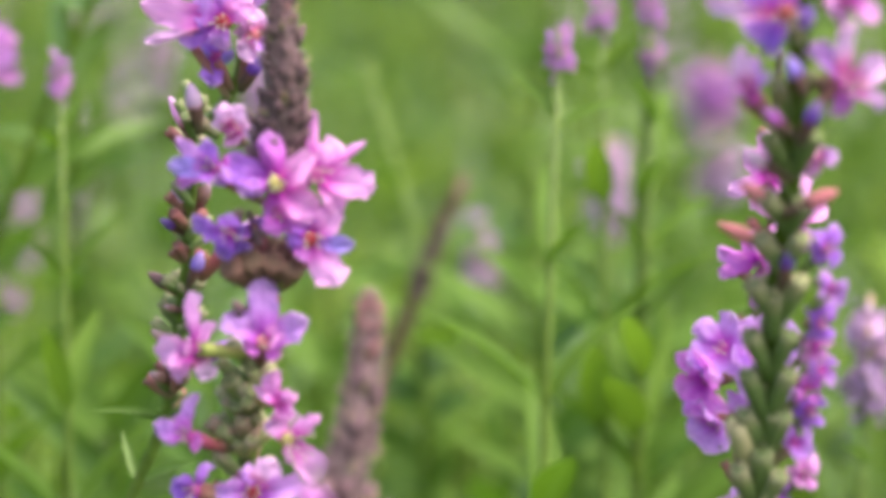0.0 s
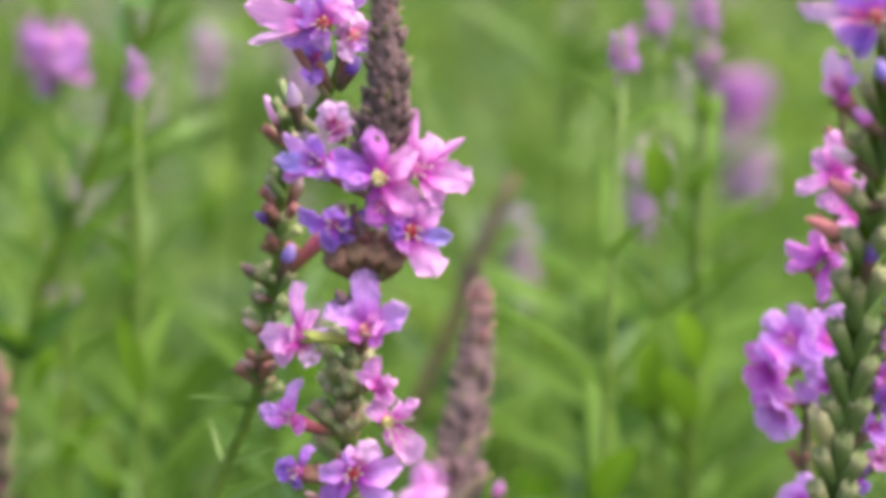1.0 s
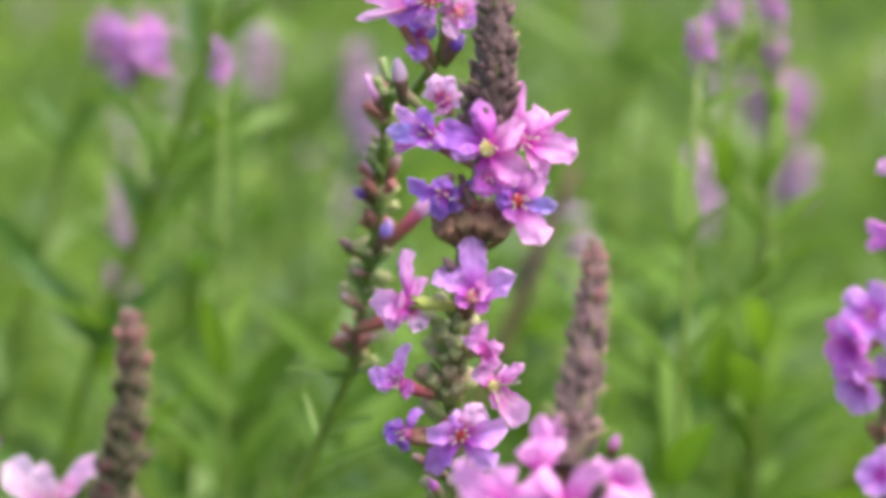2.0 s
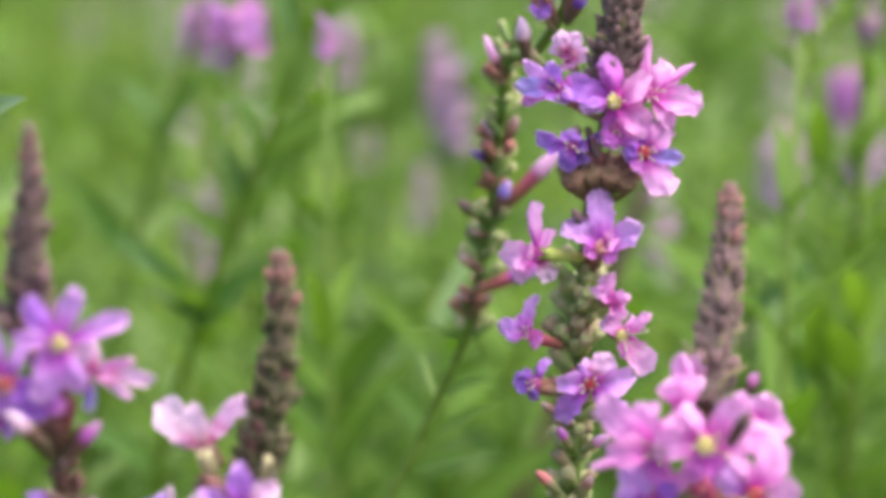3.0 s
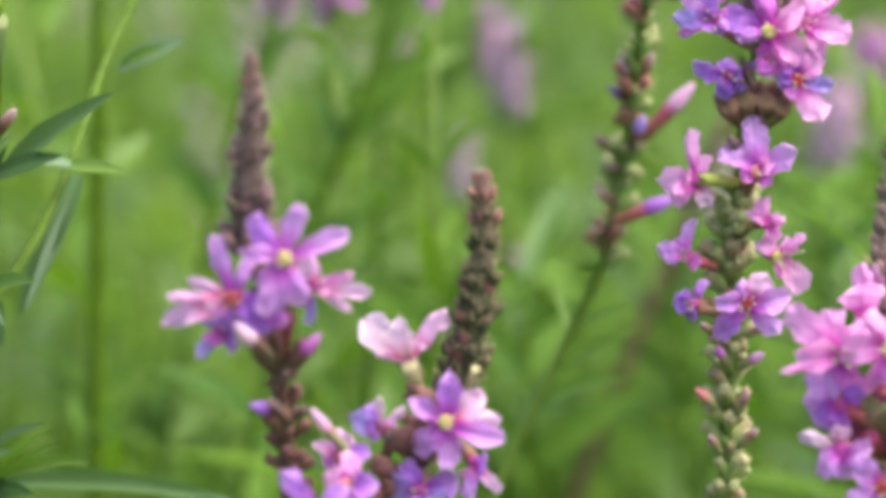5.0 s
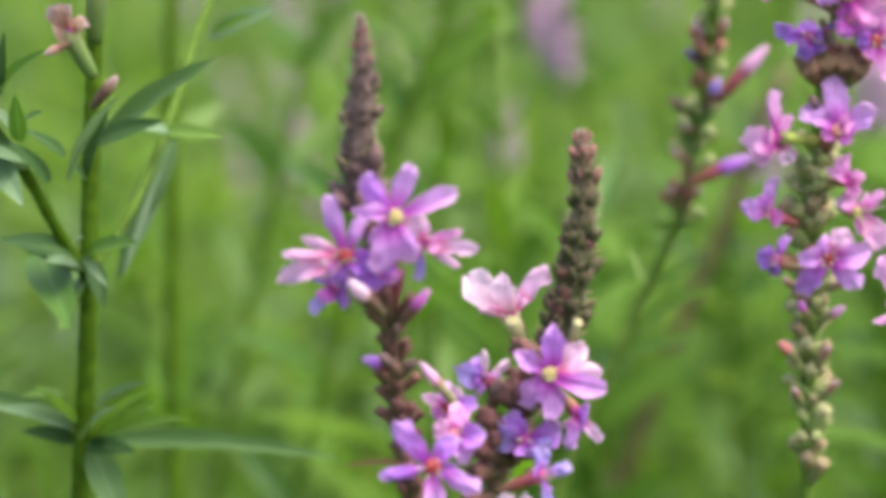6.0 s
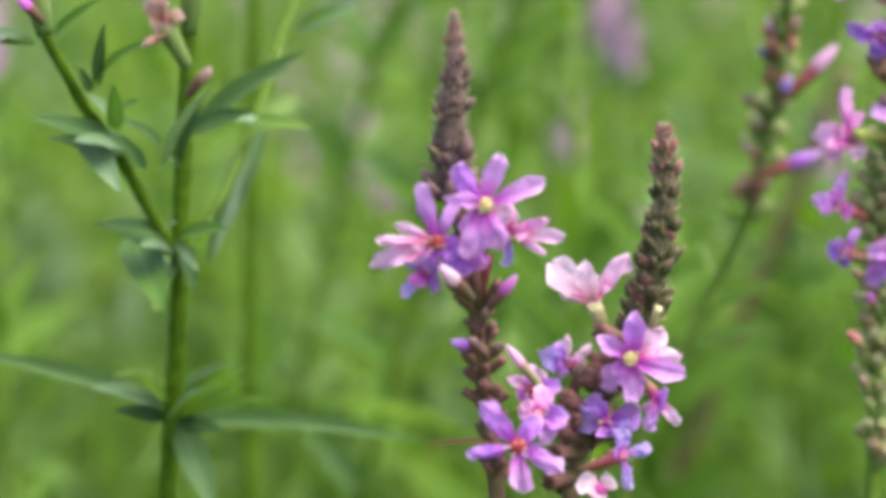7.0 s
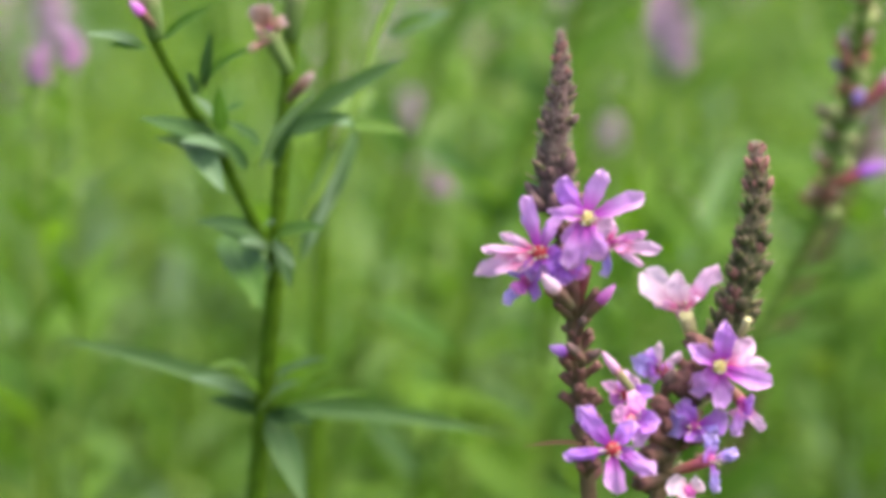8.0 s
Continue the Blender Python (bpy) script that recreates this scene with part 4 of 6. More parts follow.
whorl(a, (3.2, 113.0, -45.0), 10, 5.6, "spent", 42, 0.9, bract=False)
whorl(a, (3.0, 113.0, -48.0), 10, 5.8, "spent", 42, 1.8, bract=False)
whorl(a, (2.7, 113.0, -50.8), 10, 5.8, "spent", 42, 2.7, bract=False)
whorl(a, (2.5, 113.0, -53.6), 10, 5.6, "old", 42, 3.6, bract=False)
whorl(a, (2.6, 113.0, -56.5), 10, 5.2, "spent", 42, 4.5, bract=False)
whorl(a, (2.6, 113.0, -60.2), 6, 4.6, "old_red", 42, 5.4, bract=False)
whorl(a, (2.9, 113.0, -64.9), 7, 4.4, "spent", 42, 6.3, bract=False)
whorl(a, (2.9, 113.0, -68.0), 7, 4.6, "old", 42, 7.2, bract=False)
whorl(a, (2.8, 113.0, -71.2), 7, 4.8, "spent", 42, 8.1, bract=False)
whorl(a, (2.8, 113.0, -74.8), 8, 5.2, "spent", 42, 9.0, bract=False)
whorl(a, (2.7, 113.0, -78.0), 8, 5.4, "old", 42, 9.9, bract=False)
whorl(a, (2.6, 113.0, -81.7), 8, 5.6, "spent", 42, 10.8, bract=False)
whorl(a, (2.6, 113.0, -85.4), 8, 5.6, "spent", 42, 11.7, bract=False)
whorl(a, (2.5, 113.0, -89.1), 8, 5.6, "old", 42, 12.6, bract=False)
whorl(a, (2.5, 113.0, -93.3), 8, 5.6, "spent", 42, 13.5, bract=False)
whorl(a, (2.4, 113.0, -97.6), 8, 5.6, "spent", 42, 14.4, bract=False)
whorl(a, (2.4, 113.0, -101.8), 8, 5.4, "old", 42, 15.3, bract=False)
whorl(a, (5.6, 113.0, -32.3), 6, 4.0, "old_red", 45, 0.3, bract=False)
whorl(a, (6.2, 113.0, -38.5), 6, 4.6, "old_red", 45, 1.3, bract=False)
lower_leaves(a, A_LINE, -195, -800, 45, 55, 8)

# the leaning spike behind it: flowers at the top, spent rings below
g = root("loosestrife", "leaning loosestrife stem with violet flowers above spent buds", "flower", (-60, 215), SPIKE)
G_LINE = [(2.2, 138.0, 22.7), (1.3, 139.0, 13.2), (0.6, 140.0, 5.0), (-3.3, 145.0, -2.3), (-9.5, 168.0, -8.7), (-10.2, 176.0, -17.2), (-11.3, 182.0, -27.5), (-12.2, 186.0, -37.7), (-13.4, 189.0, -46.1), (-14.8, 193.0, -56.0), (-16.0, 196.0, -62.9), (-18.7, 199.0, -71.1), (-22.4, 202.0, -79.9), (-27.8, 204.0, -92.3), (-35.8, 206.0, -108.4), (-52, 210, -200), (-60, 215, -1000)]
stem(g, G_LINE, 1.0, 1.35, GREEN_STEM, count=120)
bloom(g, (-2.0, 134.0, 13.9), -8, 2, 0, 8.8, "pinkpurple", "red", 80, ((-81, 1.57, 1.33, 3, "pink"), (-106, 1.53, 0.59, 2, "pinkwhite"), (-111, 0.90, 1.17, 4, "purple"), (-60, 0.68, 1.22, 8), (3, 0.90, 1.17, -1), (51, 0.71, 1.17, -5, "pink"), (-91, 0.71, 1.33, 8, "purple"), (-179, 0.53, 1.07, 1, "pinkpurple"),))
bloom(g, (3.4, 136.0, 11.5), 22, -5, 0, 7.6, "pinkwhite", "salmon", 80, ((-131, 0.58, 1.24, -9), (66, 0.59, 1.24, 22, "pink"), (0, 0.56, 1.11, 0), (153, 0.48, 1.05, 23, "pinkpurple"), (-61, 0.36, 1.05, -8),))
bloom(g, (-3.5, 138.0, 7.8), -10, -30, 0, 7.4, "blue", "none", 80, ((-69, 0.40, 1.28, 20), (111, 0.38, 1.21, 6), (-165, 0.71, 1.21, 32, "purple"), (-17, 0.39, 1.08, -8, "purple"),))
bloom(g, (-9.6, 138.0, 19.8), -30, 10, 0, 8.8, "magenta", "none", 80, ((-56, 0.81, 1.18, 30), (-128, 0.74, 1.18, 17, "pink"), (-171, 0.59, 1.18, -2), (90, 0.64, 1.18, -29), (10, 0.70, 1.18, 6),))
bloom(g, (3.1, 138.0, 20.9), 20, 15, 0, 8.6, "pinkpurple", "none", 80, ((-61, 0.63, 1.21, -11), (79, 0.61, 1.21, 24), (2, 0.72, 1.21, 15), (178, 0.59, 1.21, -9),))
bud(g, (-6.1, 140.0, -5.7), (-7.6, 137.0, 3.1), "white", "dusky", 1.17)
bud(g, (0.8, 138.0, 1.9), (4.4, 135.0, 8.0), "deep", "dusky", 1.20)
calyx(g, (0.6, 139.0, 2.8), (2.2, 137.0, 10.1), "calyx", 0.64)
calyx(g, (-0.8, 139.0, 1.8), (-3.0, 137.0, 6.8), "calyx", 0.88)
calyx(g, (-1.3, 139.0, 0.4), (-6.8, 137.0, 9.1), "old_red", 0.42)
calyx(g, (-3.3, 141.0, -6.1), (-7.0, 139.0, -2.6), "old", 1.00)
bud(g, (-11.5, 183.0, -30.1), (-13.8, 180.0, -19.7), "white", "dusky", 0.83)
bud(g, (-11.5, 184.0, -39.9), (-9.0, 181.0, -32.7), "blue", "dusky", 1.20)
bud(g, (-9.5, 184.0, -38.2), (1.1, 181.0, -26.3), "pinkwhite", "red", 0.80)
bud(g, (-13.1, 188.0, -42.1), (-19.0, 185.0, -37.3), "brown", "bowl", 1.20)
bud(g, (-16.0, 190.0, -56.5), (-1.5, 187.0, -50.2), "purple", "red", 0.80)
bud(g, (-8.5, 176.0, -14.5), (-14.0, 173.0, -3.6), "pinkwhite", "dusky", 0.76)
bud(g, (-10.7, 182.0, -26.9), (-7.4, 179.0, -19.8), "dry", "dusky", 1.11)
bud(g, (-12.6, 188.0, -45.0), (-16.2, 185.0, -43.5), "dry", "dusky", 1.20)
bud(g, (-13.6, 190.0, -52.7), (-18.7, 187.0, -48.4), "dry", "dusky", 1.20)
bud(g, (-14.3, 194.0, -60.1), (-19.4, 191.0, -57.1), "dry", "dusky", 1.20)
bud(g, (-15.8, 194.0, -61.5), (-12.1, 191.0, -57.1), "dry", "dusky", 1.20)
bud(g, (-11.6, 183.0, -30.0), (-16.3, 180.0, -26.7), "deep", "dusky", 1.20)
whorl(g, (-9.4, 166.0, -7.2), 6, 4.9, "pod", 48, 0.0, bract=False)
whorl(g, (-9.8, 170.0, -12.5), 6, 5.0, "old_red", 48, 1.3, bract=False)
whorl(g, (-10.0, 175.0, -16.9), 6, 5.0, "spent", 48, 2.6, bract=False)
whorl(g, (-10.6, 178.0, -21.7), 6, 5.0, "pod", 48, 3.9, bract=False)
whorl(g, (-11.1, 181.0, -27.1), 6, 5.0, "old_red", 48, 5.2, bract=False)
whorl(g, (-11.4, 183.0, -31.9), 7, 5.0, "spent", 48, 6.5, bract=False)
whorl(g, (-11.9, 185.0, -36.7), 7, 5.0, "old_red", 48, 7.8, bract=False)
whorl(g, (-12.4, 186.0, -40.3), 7, 5.3, "pod", 48, 9.1, bract=False)
whorl(g, (-12.8, 188.0, -44.0), 7, 5.3, "spent", 48, 10.4, bract=False)
whorl(g, (-13.7, 189.0, -48.8), 7, 5.3, "pod", 48, 11.7, bract=False)
whorl(g, (-14.2, 190.0, -53.0), 7, 5.0, "spent", 48, 13.0, bract=False)
whorl(g, (-15.0, 193.0, -58.7), 6, 4.9, "old_red", 48, 14.3, bract=False)
whorl(g, (-15.6, 195.0, -62.5), 6, 5.0, "old_red", 48, 15.6, bract=False)
whorl(g, (-16.2, 196.0, -65.6), 6, 5.0, "pod", 48, 16.9, bract=False)
leaf(g, (-17.1, 197.0, -66.6), (-29.3, 187.0, -62.8), 0.8, "young", 0, 0)
leaf(g, (-17.3, 197.0, -67.2), (-22.1, 193.0, -65.4), 0.8, "dark", 0, 1)
leaf(g, (-21.3, 200.0, -79.5), (-11.7, 190.0, -73.0), 1.4, "young", 0, 2)
leaf(g, (-25.2, 203.0, -89.7), (-11.7, 191.0, -77.9), 1.8, "young", 0, 1)
leaf(g, (-22.4, 203.0, -81.9), (-26.4, 209.0, -71.6), 1.0, "young", 0, 0)
leaf(g, (-28.7, 204.0, -97.1), (-12.8, 190.0, -87.1), 1.7, "young", 0, 1)
lower_leaves(g, G_LINE, -195, -800, 45, 60, 9)

# the stout flowering stem with spent green rings
h = root("loosestrife", "stout loosestrife stem with pink flowers and green seed cases", "flower", (80, 104), SPIKE)
H_LINE = [(87.5, 57.0, 37.7), (86.8, 58.0, 27.9), (86.9, 63.0, 16.7), (87.4, 72.0, 3.9), (87.5, 80.0, -8.5), (86.7, 87.0, -22.8), (86.0, 92.0, -38.1), (85.1, 96.0, -55.3), (84.2, 98.0, -68.7), (79, 100, -120), (80, 104, -1000)]
stem(h, H_LINE, 1.6, 2.2, DARK_STEM, count=90)
bloom(h, (84.3, 56.0, 23.8), -8, -8, 0, 9.0, "purple", "red", 80, ((-81, 1.25, 0.86, 2, "pinkwhite"), (-122, 0.69, 1.18, 11), (-60, 0.89, 1.18, 1), (-158, 0.76, 0.91, 9, "deep"), (7, 0.81, 1.04, -10), (98, 0.49, 0.91, -3, "deep"),))
bloom(h, (93.5, 60.0, 13.0), 28, 6, 0, 9.2, "pink", "none", 80, ((-7, 1.05, 1.03, -1, "pinkwhite"), (59, 0.73, 1.03, 27, "pinkwhite"), (117, 0.79, 0.58, 21, "pinkwhite"), (-30, 0.80, 0.98, -11, "pinkpurple"), (-178, 0.48, 0.98, -1, "magenta"), (86, 0.34, 1.03, 38, "magenta"),))
bloom(h, (93.2, 56.0, 26.1), 25, 10, 0, 8.6, "pink", "none", 80, ((132, 0.68, 0.99, 14), (-112, 0.45, 0.95, -21), (33, 0.61, 1.04, 25), (-29, 0.66, 1.04, -4), (-170, 0.41, 0.85, -4),))
bloom(h, (80.6, 62.0, 10.5), -35, 30, 0, 7.4, "pinkwhite", "none", 80, ((-15, 1.15, 1.11, 42), (-23, 0.65, 0.95, 45, "pink"), (2, 0.87, 0.95, 33, "pinkpurple"), (19, 0.54, 0.84, 20, "purple"),))
calyx(h, (86.0, 66.0, 5.1), (79.5, 64.0, 10.3), "calyx", 0.79)
bud(h, (87.6, 58.0, 11.3), (84.8, 55.0, 17.6), "blue", "dusky", 1.20)
bud(h, (86.4, 62.0, 4.9), (81.8, 59.0, 9.5), "magenta", "dusky", 1.20)
bud(h, (87.3, 62.0, 3.7), (89.8, 59.0, 10.6), "deep", "dusky", 1.20)
calyx(h, (88.1, 62.0, 7.3), (93.1, 60.0, 13.8), "calyx", 0.65)
calyx(h, (86.6, 58.0, 18.9), (85.1, 56.0, 24.0), "old", 1.10)
bud(h, (87.1, 72.0, -2.9), (79.4, 69.0, 2.2), "white", "dusky", 0.91)
bud(h, (88.1, 76.0, -9.6), (79.8, 73.0, -3.6), "salmon", "dusky", 1.04)
bud(h, (86.1, 74.0, -8.6), (94.0, 71.0, -4.3), "salmon", "dusky", 1.04)
bud(h, (87.8, 80.0, -15.8), (76.8, 77.0, -10.3), "salmon", "dusky", 0.78)
bud(h, (86.7, 80.0, -20.8), (87.8, 77.0, -14.0), "deep", "dusky", 1.20)
bloom(h, (91.9, 78.0, 0.1), 35, 5, 0, 6.0, "pinkpurple", "none", 80, ((-47, 0.33, 0.92, 1, "pinkwhite"), (-145, 0.62, 1.06, -17, "pink"), (101, 0.47, 1.06, 45),))
bloom(h, (93.8, 84.0, -15.0), 30, 12, 0, 5.4, "purple", "none", 80, ((39, 0.57, 1.22, 40), (146, 0.54, 1.22, 23), (-27, 0.52, 1.22, 8), (-152, 0.47, 1.22, -7), (-82, 0.41, 1.05, -10),))
calyx(h, (90.2, 87.0, -19.5), (93.6, 85.0, -15.5), "pod", 0.77)
bloom(h, (94.9, 86.0, -21.8), 30, -12, 0, 5.4, "pinkpurple", "none", 80, ((40, 0.58, 1.28, 21), (144, 0.54, 1.28, 42), (-27, 0.53, 1.28, -13), (-152, 0.47, 1.28, 15), (-82, 0.41, 1.10, -12),))
calyx(h, (91.3, 89.0, -26.4), (94.7, 87.0, -22.4), "old", 0.77)
bloom(h, (93.7, 88.0, -27.5), 30, 12, 0, 5.4, "purple", "none", 80, ((38, 0.58, 1.18, 40), (145, 0.54, 1.18, 23), (-27, 0.53, 1.18, 8), (-152, 0.48, 1.18, -7), (-82, 0.41, 1.01, -11),))
calyx(h, (90.0, 91.0, -32.2), (93.4, 89.0, -28.1), "pod", 0.77)
bloom(h, (92.9, 90.0, -31.7), 30, -12, 0, 5.4, "pink", "none", 80, ((40, 0.59, 1.29, 21), (144, 0.54, 1.29, 42), (-27, 0.54, 1.29, -13), (-152, 0.48, 1.29, 15), (-82, 0.41, 1.11, -13),))
calyx(h, (89.2, 93.0, -36.3), (92.7, 91.0, -32.2), "old", 0.77)
bloom(h, (94.3, 92.0, -35.7), 30, 12, 0, 5.4, "pinkpurple", "none", 80, ((38, 0.59, 1.13, 39), (145, 0.55, 1.13, 23), (-27, 0.54, 1.13, 8), (-152, 0.48, 1.13, -7), (-81, 0.42, 0.97, -11),))
calyx(h, (90.6, 95.0, -40.4), (94.0, 93.0, -36.3), "pod", 0.77)
bloom(h, (92.2, 92.0, -38.7), 30, -12, 0, 5.4, "magenta", "none", 80, ((39, 0.59, 1.02, 20), (144, 0.55, 1.02, 42), (-26, 0.54, 1.02, -13), (-152, 0.48, 1.02, 15), (-81, 0.42, 0.87, -13),))
calyx(h, (88.5, 95.0, -43.5), (92.0, 93.0, -39.3), "old", 0.77)
bloom(h, (92.9, 93.0, -42.4), 30, 12, 0, 5.4, "purple", "none", 80, ((38, 0.59, 1.02, 39), (145, 0.55, 1.02, 23), (-26, 0.54, 1.02, 7), (-152, 0.48, 1.02, -7), (-81, 0.42, 0.87, -11),))
calyx(h, (89.2, 96.0, -47.1), (92.7, 94.0, -42.9), "pod", 0.77)
bloom(h, (90.7, 94.0, -47.7), 30, -12, 0, 5.4, "pinkpurple", "none", 80, ((39, 0.60, 1.47, 20), (143, 0.55, 1.47, 42), (-26, 0.55, 1.47, -13), (-152, 0.48, 1.47, 15), (-81, 0.42, 1.26, -13),))
calyx(h, (86.9, 97.0, -52.5), (90.4, 95.0, -48.3), "old", 0.77)
bloom(h, (92.1, 94.0, -52.8), 30, 12, 0, 5.4, "pink", "none", 80, ((38, 0.60, 1.13, 39), (145, 0.55, 1.13, 23), (-26, 0.55, 1.13, 7), (-152, 0.48, 1.13, -7), (-81, 0.42, 0.97, -11),))
calyx(h, (88.4, 97.0, -57.6), (91.9, 95.0, -53.4), "pod", 0.77)
bloom(h, (88.0, 94.0, -56.3), 30, -12, 0, 5.4, "purple", "none", 80, ((39, 0.60, 1.30, 20), (143, 0.55, 1.30, 42), (-26, 0.55, 1.30, -13), (-152, 0.48, 1.30, 15), (-80, 0.42, 1.12, -13),))
calyx(h, (84.2, 97.0, -61.2), (87.8, 95.0, -56.9), "old", 0.77)
calyx(h, (87.2, 73.2, -2.3), (83.1, 68.2, 4.3), "pod", 0.81)
calyx(h, (87.7, 73.2, -2.3), (90.2, 68.2, 4.4), "pod", 0.84)
calyx(h, (87.4, 77.5, -11.1), (83.2, 72.5, -5.2), "pod", 0.91)
calyx(h, (87.4, 77.7, -11.6), (89.7, 72.7, -6.5), "pod", 1.15)
calyx(h, (87.0, 80.8, -18.2), (83.2, 75.8, -12.2), "pod", 0.94)
calyx(h, (87.0, 80.8, -18.2), (89.3, 75.8, -12.1), "pod", 0.97)
calyx(h, (86.7, 84.9, -26.8), (82.4, 79.9, -19.8), "pod", 0.89)
calyx(h, (86.7, 84.9, -26.8), (89.7, 79.9, -19.3), "pod", 0.84)
calyx(h, (86.4, 86.2, -29.8), (85.8, 81.3, -21.8), "pod", 0.87)
calyx(h, (86.4, 89.4, -36.6), (82.5, 84.4, -28.5), "pod", 0.82)
calyx(h, (86.4, 89.4, -36.6), (88.7, 84.4, -28.5), "pod", 0.80)
calyx(h, (86.2, 93.0, -44.6), (82.6, 88.0, -35.5), "pod", 0.76)
calyx(h, (86.4, 92.6, -43.6), (88.9, 87.6, -35.3), "pod", 0.83)
calyx(h, (86.1, 95.7, -50.7), (82.3, 90.7, -42.3), "pod", 0.80)
calyx(h, (85.6, 96.0, -55.3), (80.9, 91.0, -44.2), "pale", 0.69)
calyx(h, (86.1, 95.7, -50.7), (88.7, 90.7, -42.7), "pod", 0.84)
calyx(h, (85.4, 96.0, -58.1), (85.4, 91.0, -48.7), "pod", 0.84)
calyx(h, (84.8, 96.0, -59.0), (81.6, 91.0, -51.4), "pod", 0.88)
calyx(h, (85.0, 96.0, -59.9), (88.4, 91.0, -52.3), "pod", 0.84)
calyx(h, (84.4, 96.0, -65.4), (80.9, 91.0, -56.9), "pod", 0.80)
calyx(h, (84.4, 96.0, -65.4), (86.9, 91.0, -56.8), "pod", 0.80)
calyx(h, (87.0, 68.7, 6.8), (84.0, 63.7, 12.4), "pod", 0.81)
calyx(h, (87.4, 68.3, 7.7), (88.9, 63.3, 14.2), "pod", 0.73)
whorl(h, (87.4, 72.0, 1.3), 6, 3.8, "pod", 58, 0.0, bract=False)
whorl(h, (87.5, 77.0, -6.3), 6, 3.8, "pod", 58, 0.7, bract=False)
whorl(h, (87.5, 81.0, -13.0), 6, 3.8, "pod", 58, 1.4, bract=False)
whorl(h, (87.0, 84.0, -19.6), 6, 3.8, "pod", 58, 2.1, bract=False)
whorl(h, (86.7, 87.0, -26.3), 6, 3.8, "pod", 58, 2.8, bract=False)
whorl(h, (86.5, 89.0, -32.1), 6, 3.8, "pod", 58, 3.5, bract=False)
whorl(h, (86.1, 91.0, -38.7), 6, 3.8, "pod", 58, 4.2, bract=False)
whorl(h, (85.9, 93.0, -45.5), 6, 3.8, "pod", 58, 4.9, bract=False)
whorl(h, (85.7, 95.0, -51.4), 6, 3.8, "pod", 58, 5.6, bract=False)
whorl(h, (85.0, 96.0, -58.1), 6, 3.8, "pod", 58, 6.3, bract=False)
leaf(h, (84.1, 86.0, -25.3), (79.7, 80.0, -25.1), 0.5, "young", 0, 0)
leaf(h, (83.6, 86.0, -20.4), (85.0, 80.0, -21.6), 0.5, "young", 0, 0)
leaf(h, (91.3, 86.0, -18.2), (92.4, 80.0, -19.7), 0.5, "young", 0, 0)
leaf(h, (90.7, 86.0, -26.1), (94.3, 80.0, -21.5), 0.5, "young", 0, 0)
leaf(h, (91.0, 86.0, -38.6), (94.2, 80.0, -36.4), 0.5, "young", 0, 0)
lower_leaves(h, H_LINE, -195, -800, 45, 55, 10)

# a plant behind the stout stem
l = root("loosestrife", "loosestrife stem with loose pink and violet flowers", "flower", (92, 214), SPIKE)
L_LINE = [(97, 208, 2), (96.8, 208, -10.9), (96.2, 208, -33.5), (92.3, 206, -56), (91.3, 206, -74.5), (92, 206, -88.5), (92, 210, -300), (92, 214, -1000)]
stem(l, L_LINE, 0.9, 1.7, MIXED_STEM, count=90)
bloom(l, (95.4, 205.0, -21.8), -15, 10, 0, 8.2, "pink", "none", 74)
bloom(l, (99.1, 205.0, -29.6), 25, 5, 20, 8.2, "pink", "none", 74)
bloom(l, (94.5, 205.0, -37.6), -30, -20, 10, 8.5, "magenta", "none", 60)
bloom(l, (87.1, 200.0, -53.3), -30, 20, 10, 7.6, "pinkpurple", "none", 74, BROAD)
bloom(l, (94.3, 200.0, -53.2), 15, 15, 0, 8.2, "pinkpurple", "none", 74, BROAD)
bloom(l, (84.0, 200.0, -59.6), -50, 0, 20, 8.0, "magenta", "none", 64, BROAD)
bloom(l, (94.6, 200.0, -61.7), 10, -25, 0, 7.0, "pinkpurple", "none", 70, BROAD)
bloom(l, (86.1, 200.0, -67.0), -40, -20, 10, 7.0, "pinkpurple", "none", 60, BROAD)
bloom(l, (90.5, 200.0, -85.8), -30, 10, 0, 6.0, "pinkpurple", "none", 60, BROAD)
for z in (-16, -26, -34, -45, -54, -62, -70, -80):
    whorl(l, (93.5 + (z + 50) * 0.09, 207, z), 4, 4.4, "old_red", 48, z, bract=False)
lower_leaves(l, L_LINE, -195, -800, 45, 60, 12)

# a leafy green stem, forking twice
k = root("leafy_plant", "forked green meadow stem with narrow blue-green leaves", "plant", (-140, 118))
K_LINE = [(-132.3, 107.0, -2.7), (-132.6, 107.0, -13.8), (-133.1, 108.0, -23.9), (-133.8, 108.0, -32.8), (-134.4, 109.0, -43.0), (-135.2, 110.0, -54.4), (-135.5, 111.0, -62.6), (-136.0, 112.0, -70.7), (-136.9, 115.0, -81.6), (-138.2, 118.0, -94.4), (-139.3, 119.0, -109.2), (-140.0, 120.0, -121.2), (-141, 116, -400), (-140, 118, -1000)]
stem(k, K_LINE, 1.75, 2.3, DARK_STEM, count=100)
stem(k, [(-136.1, 110.0, -60.1), (-139.6, 107.0, -53.5), (-142.8, 102.0, -45.6), (-145.8, 97.0, -38.3), (-149.1, 93.0, -32.2), (-151.5, 90.0, -28.1), (-154.3, 86.0, -21.4), (-157.6, 83.0, -14.4), (-159.3, 81.0, -8.0), (-160.0, 79.0, -0.4)], 1.30, 1.15, DARK_STEM, "branch")
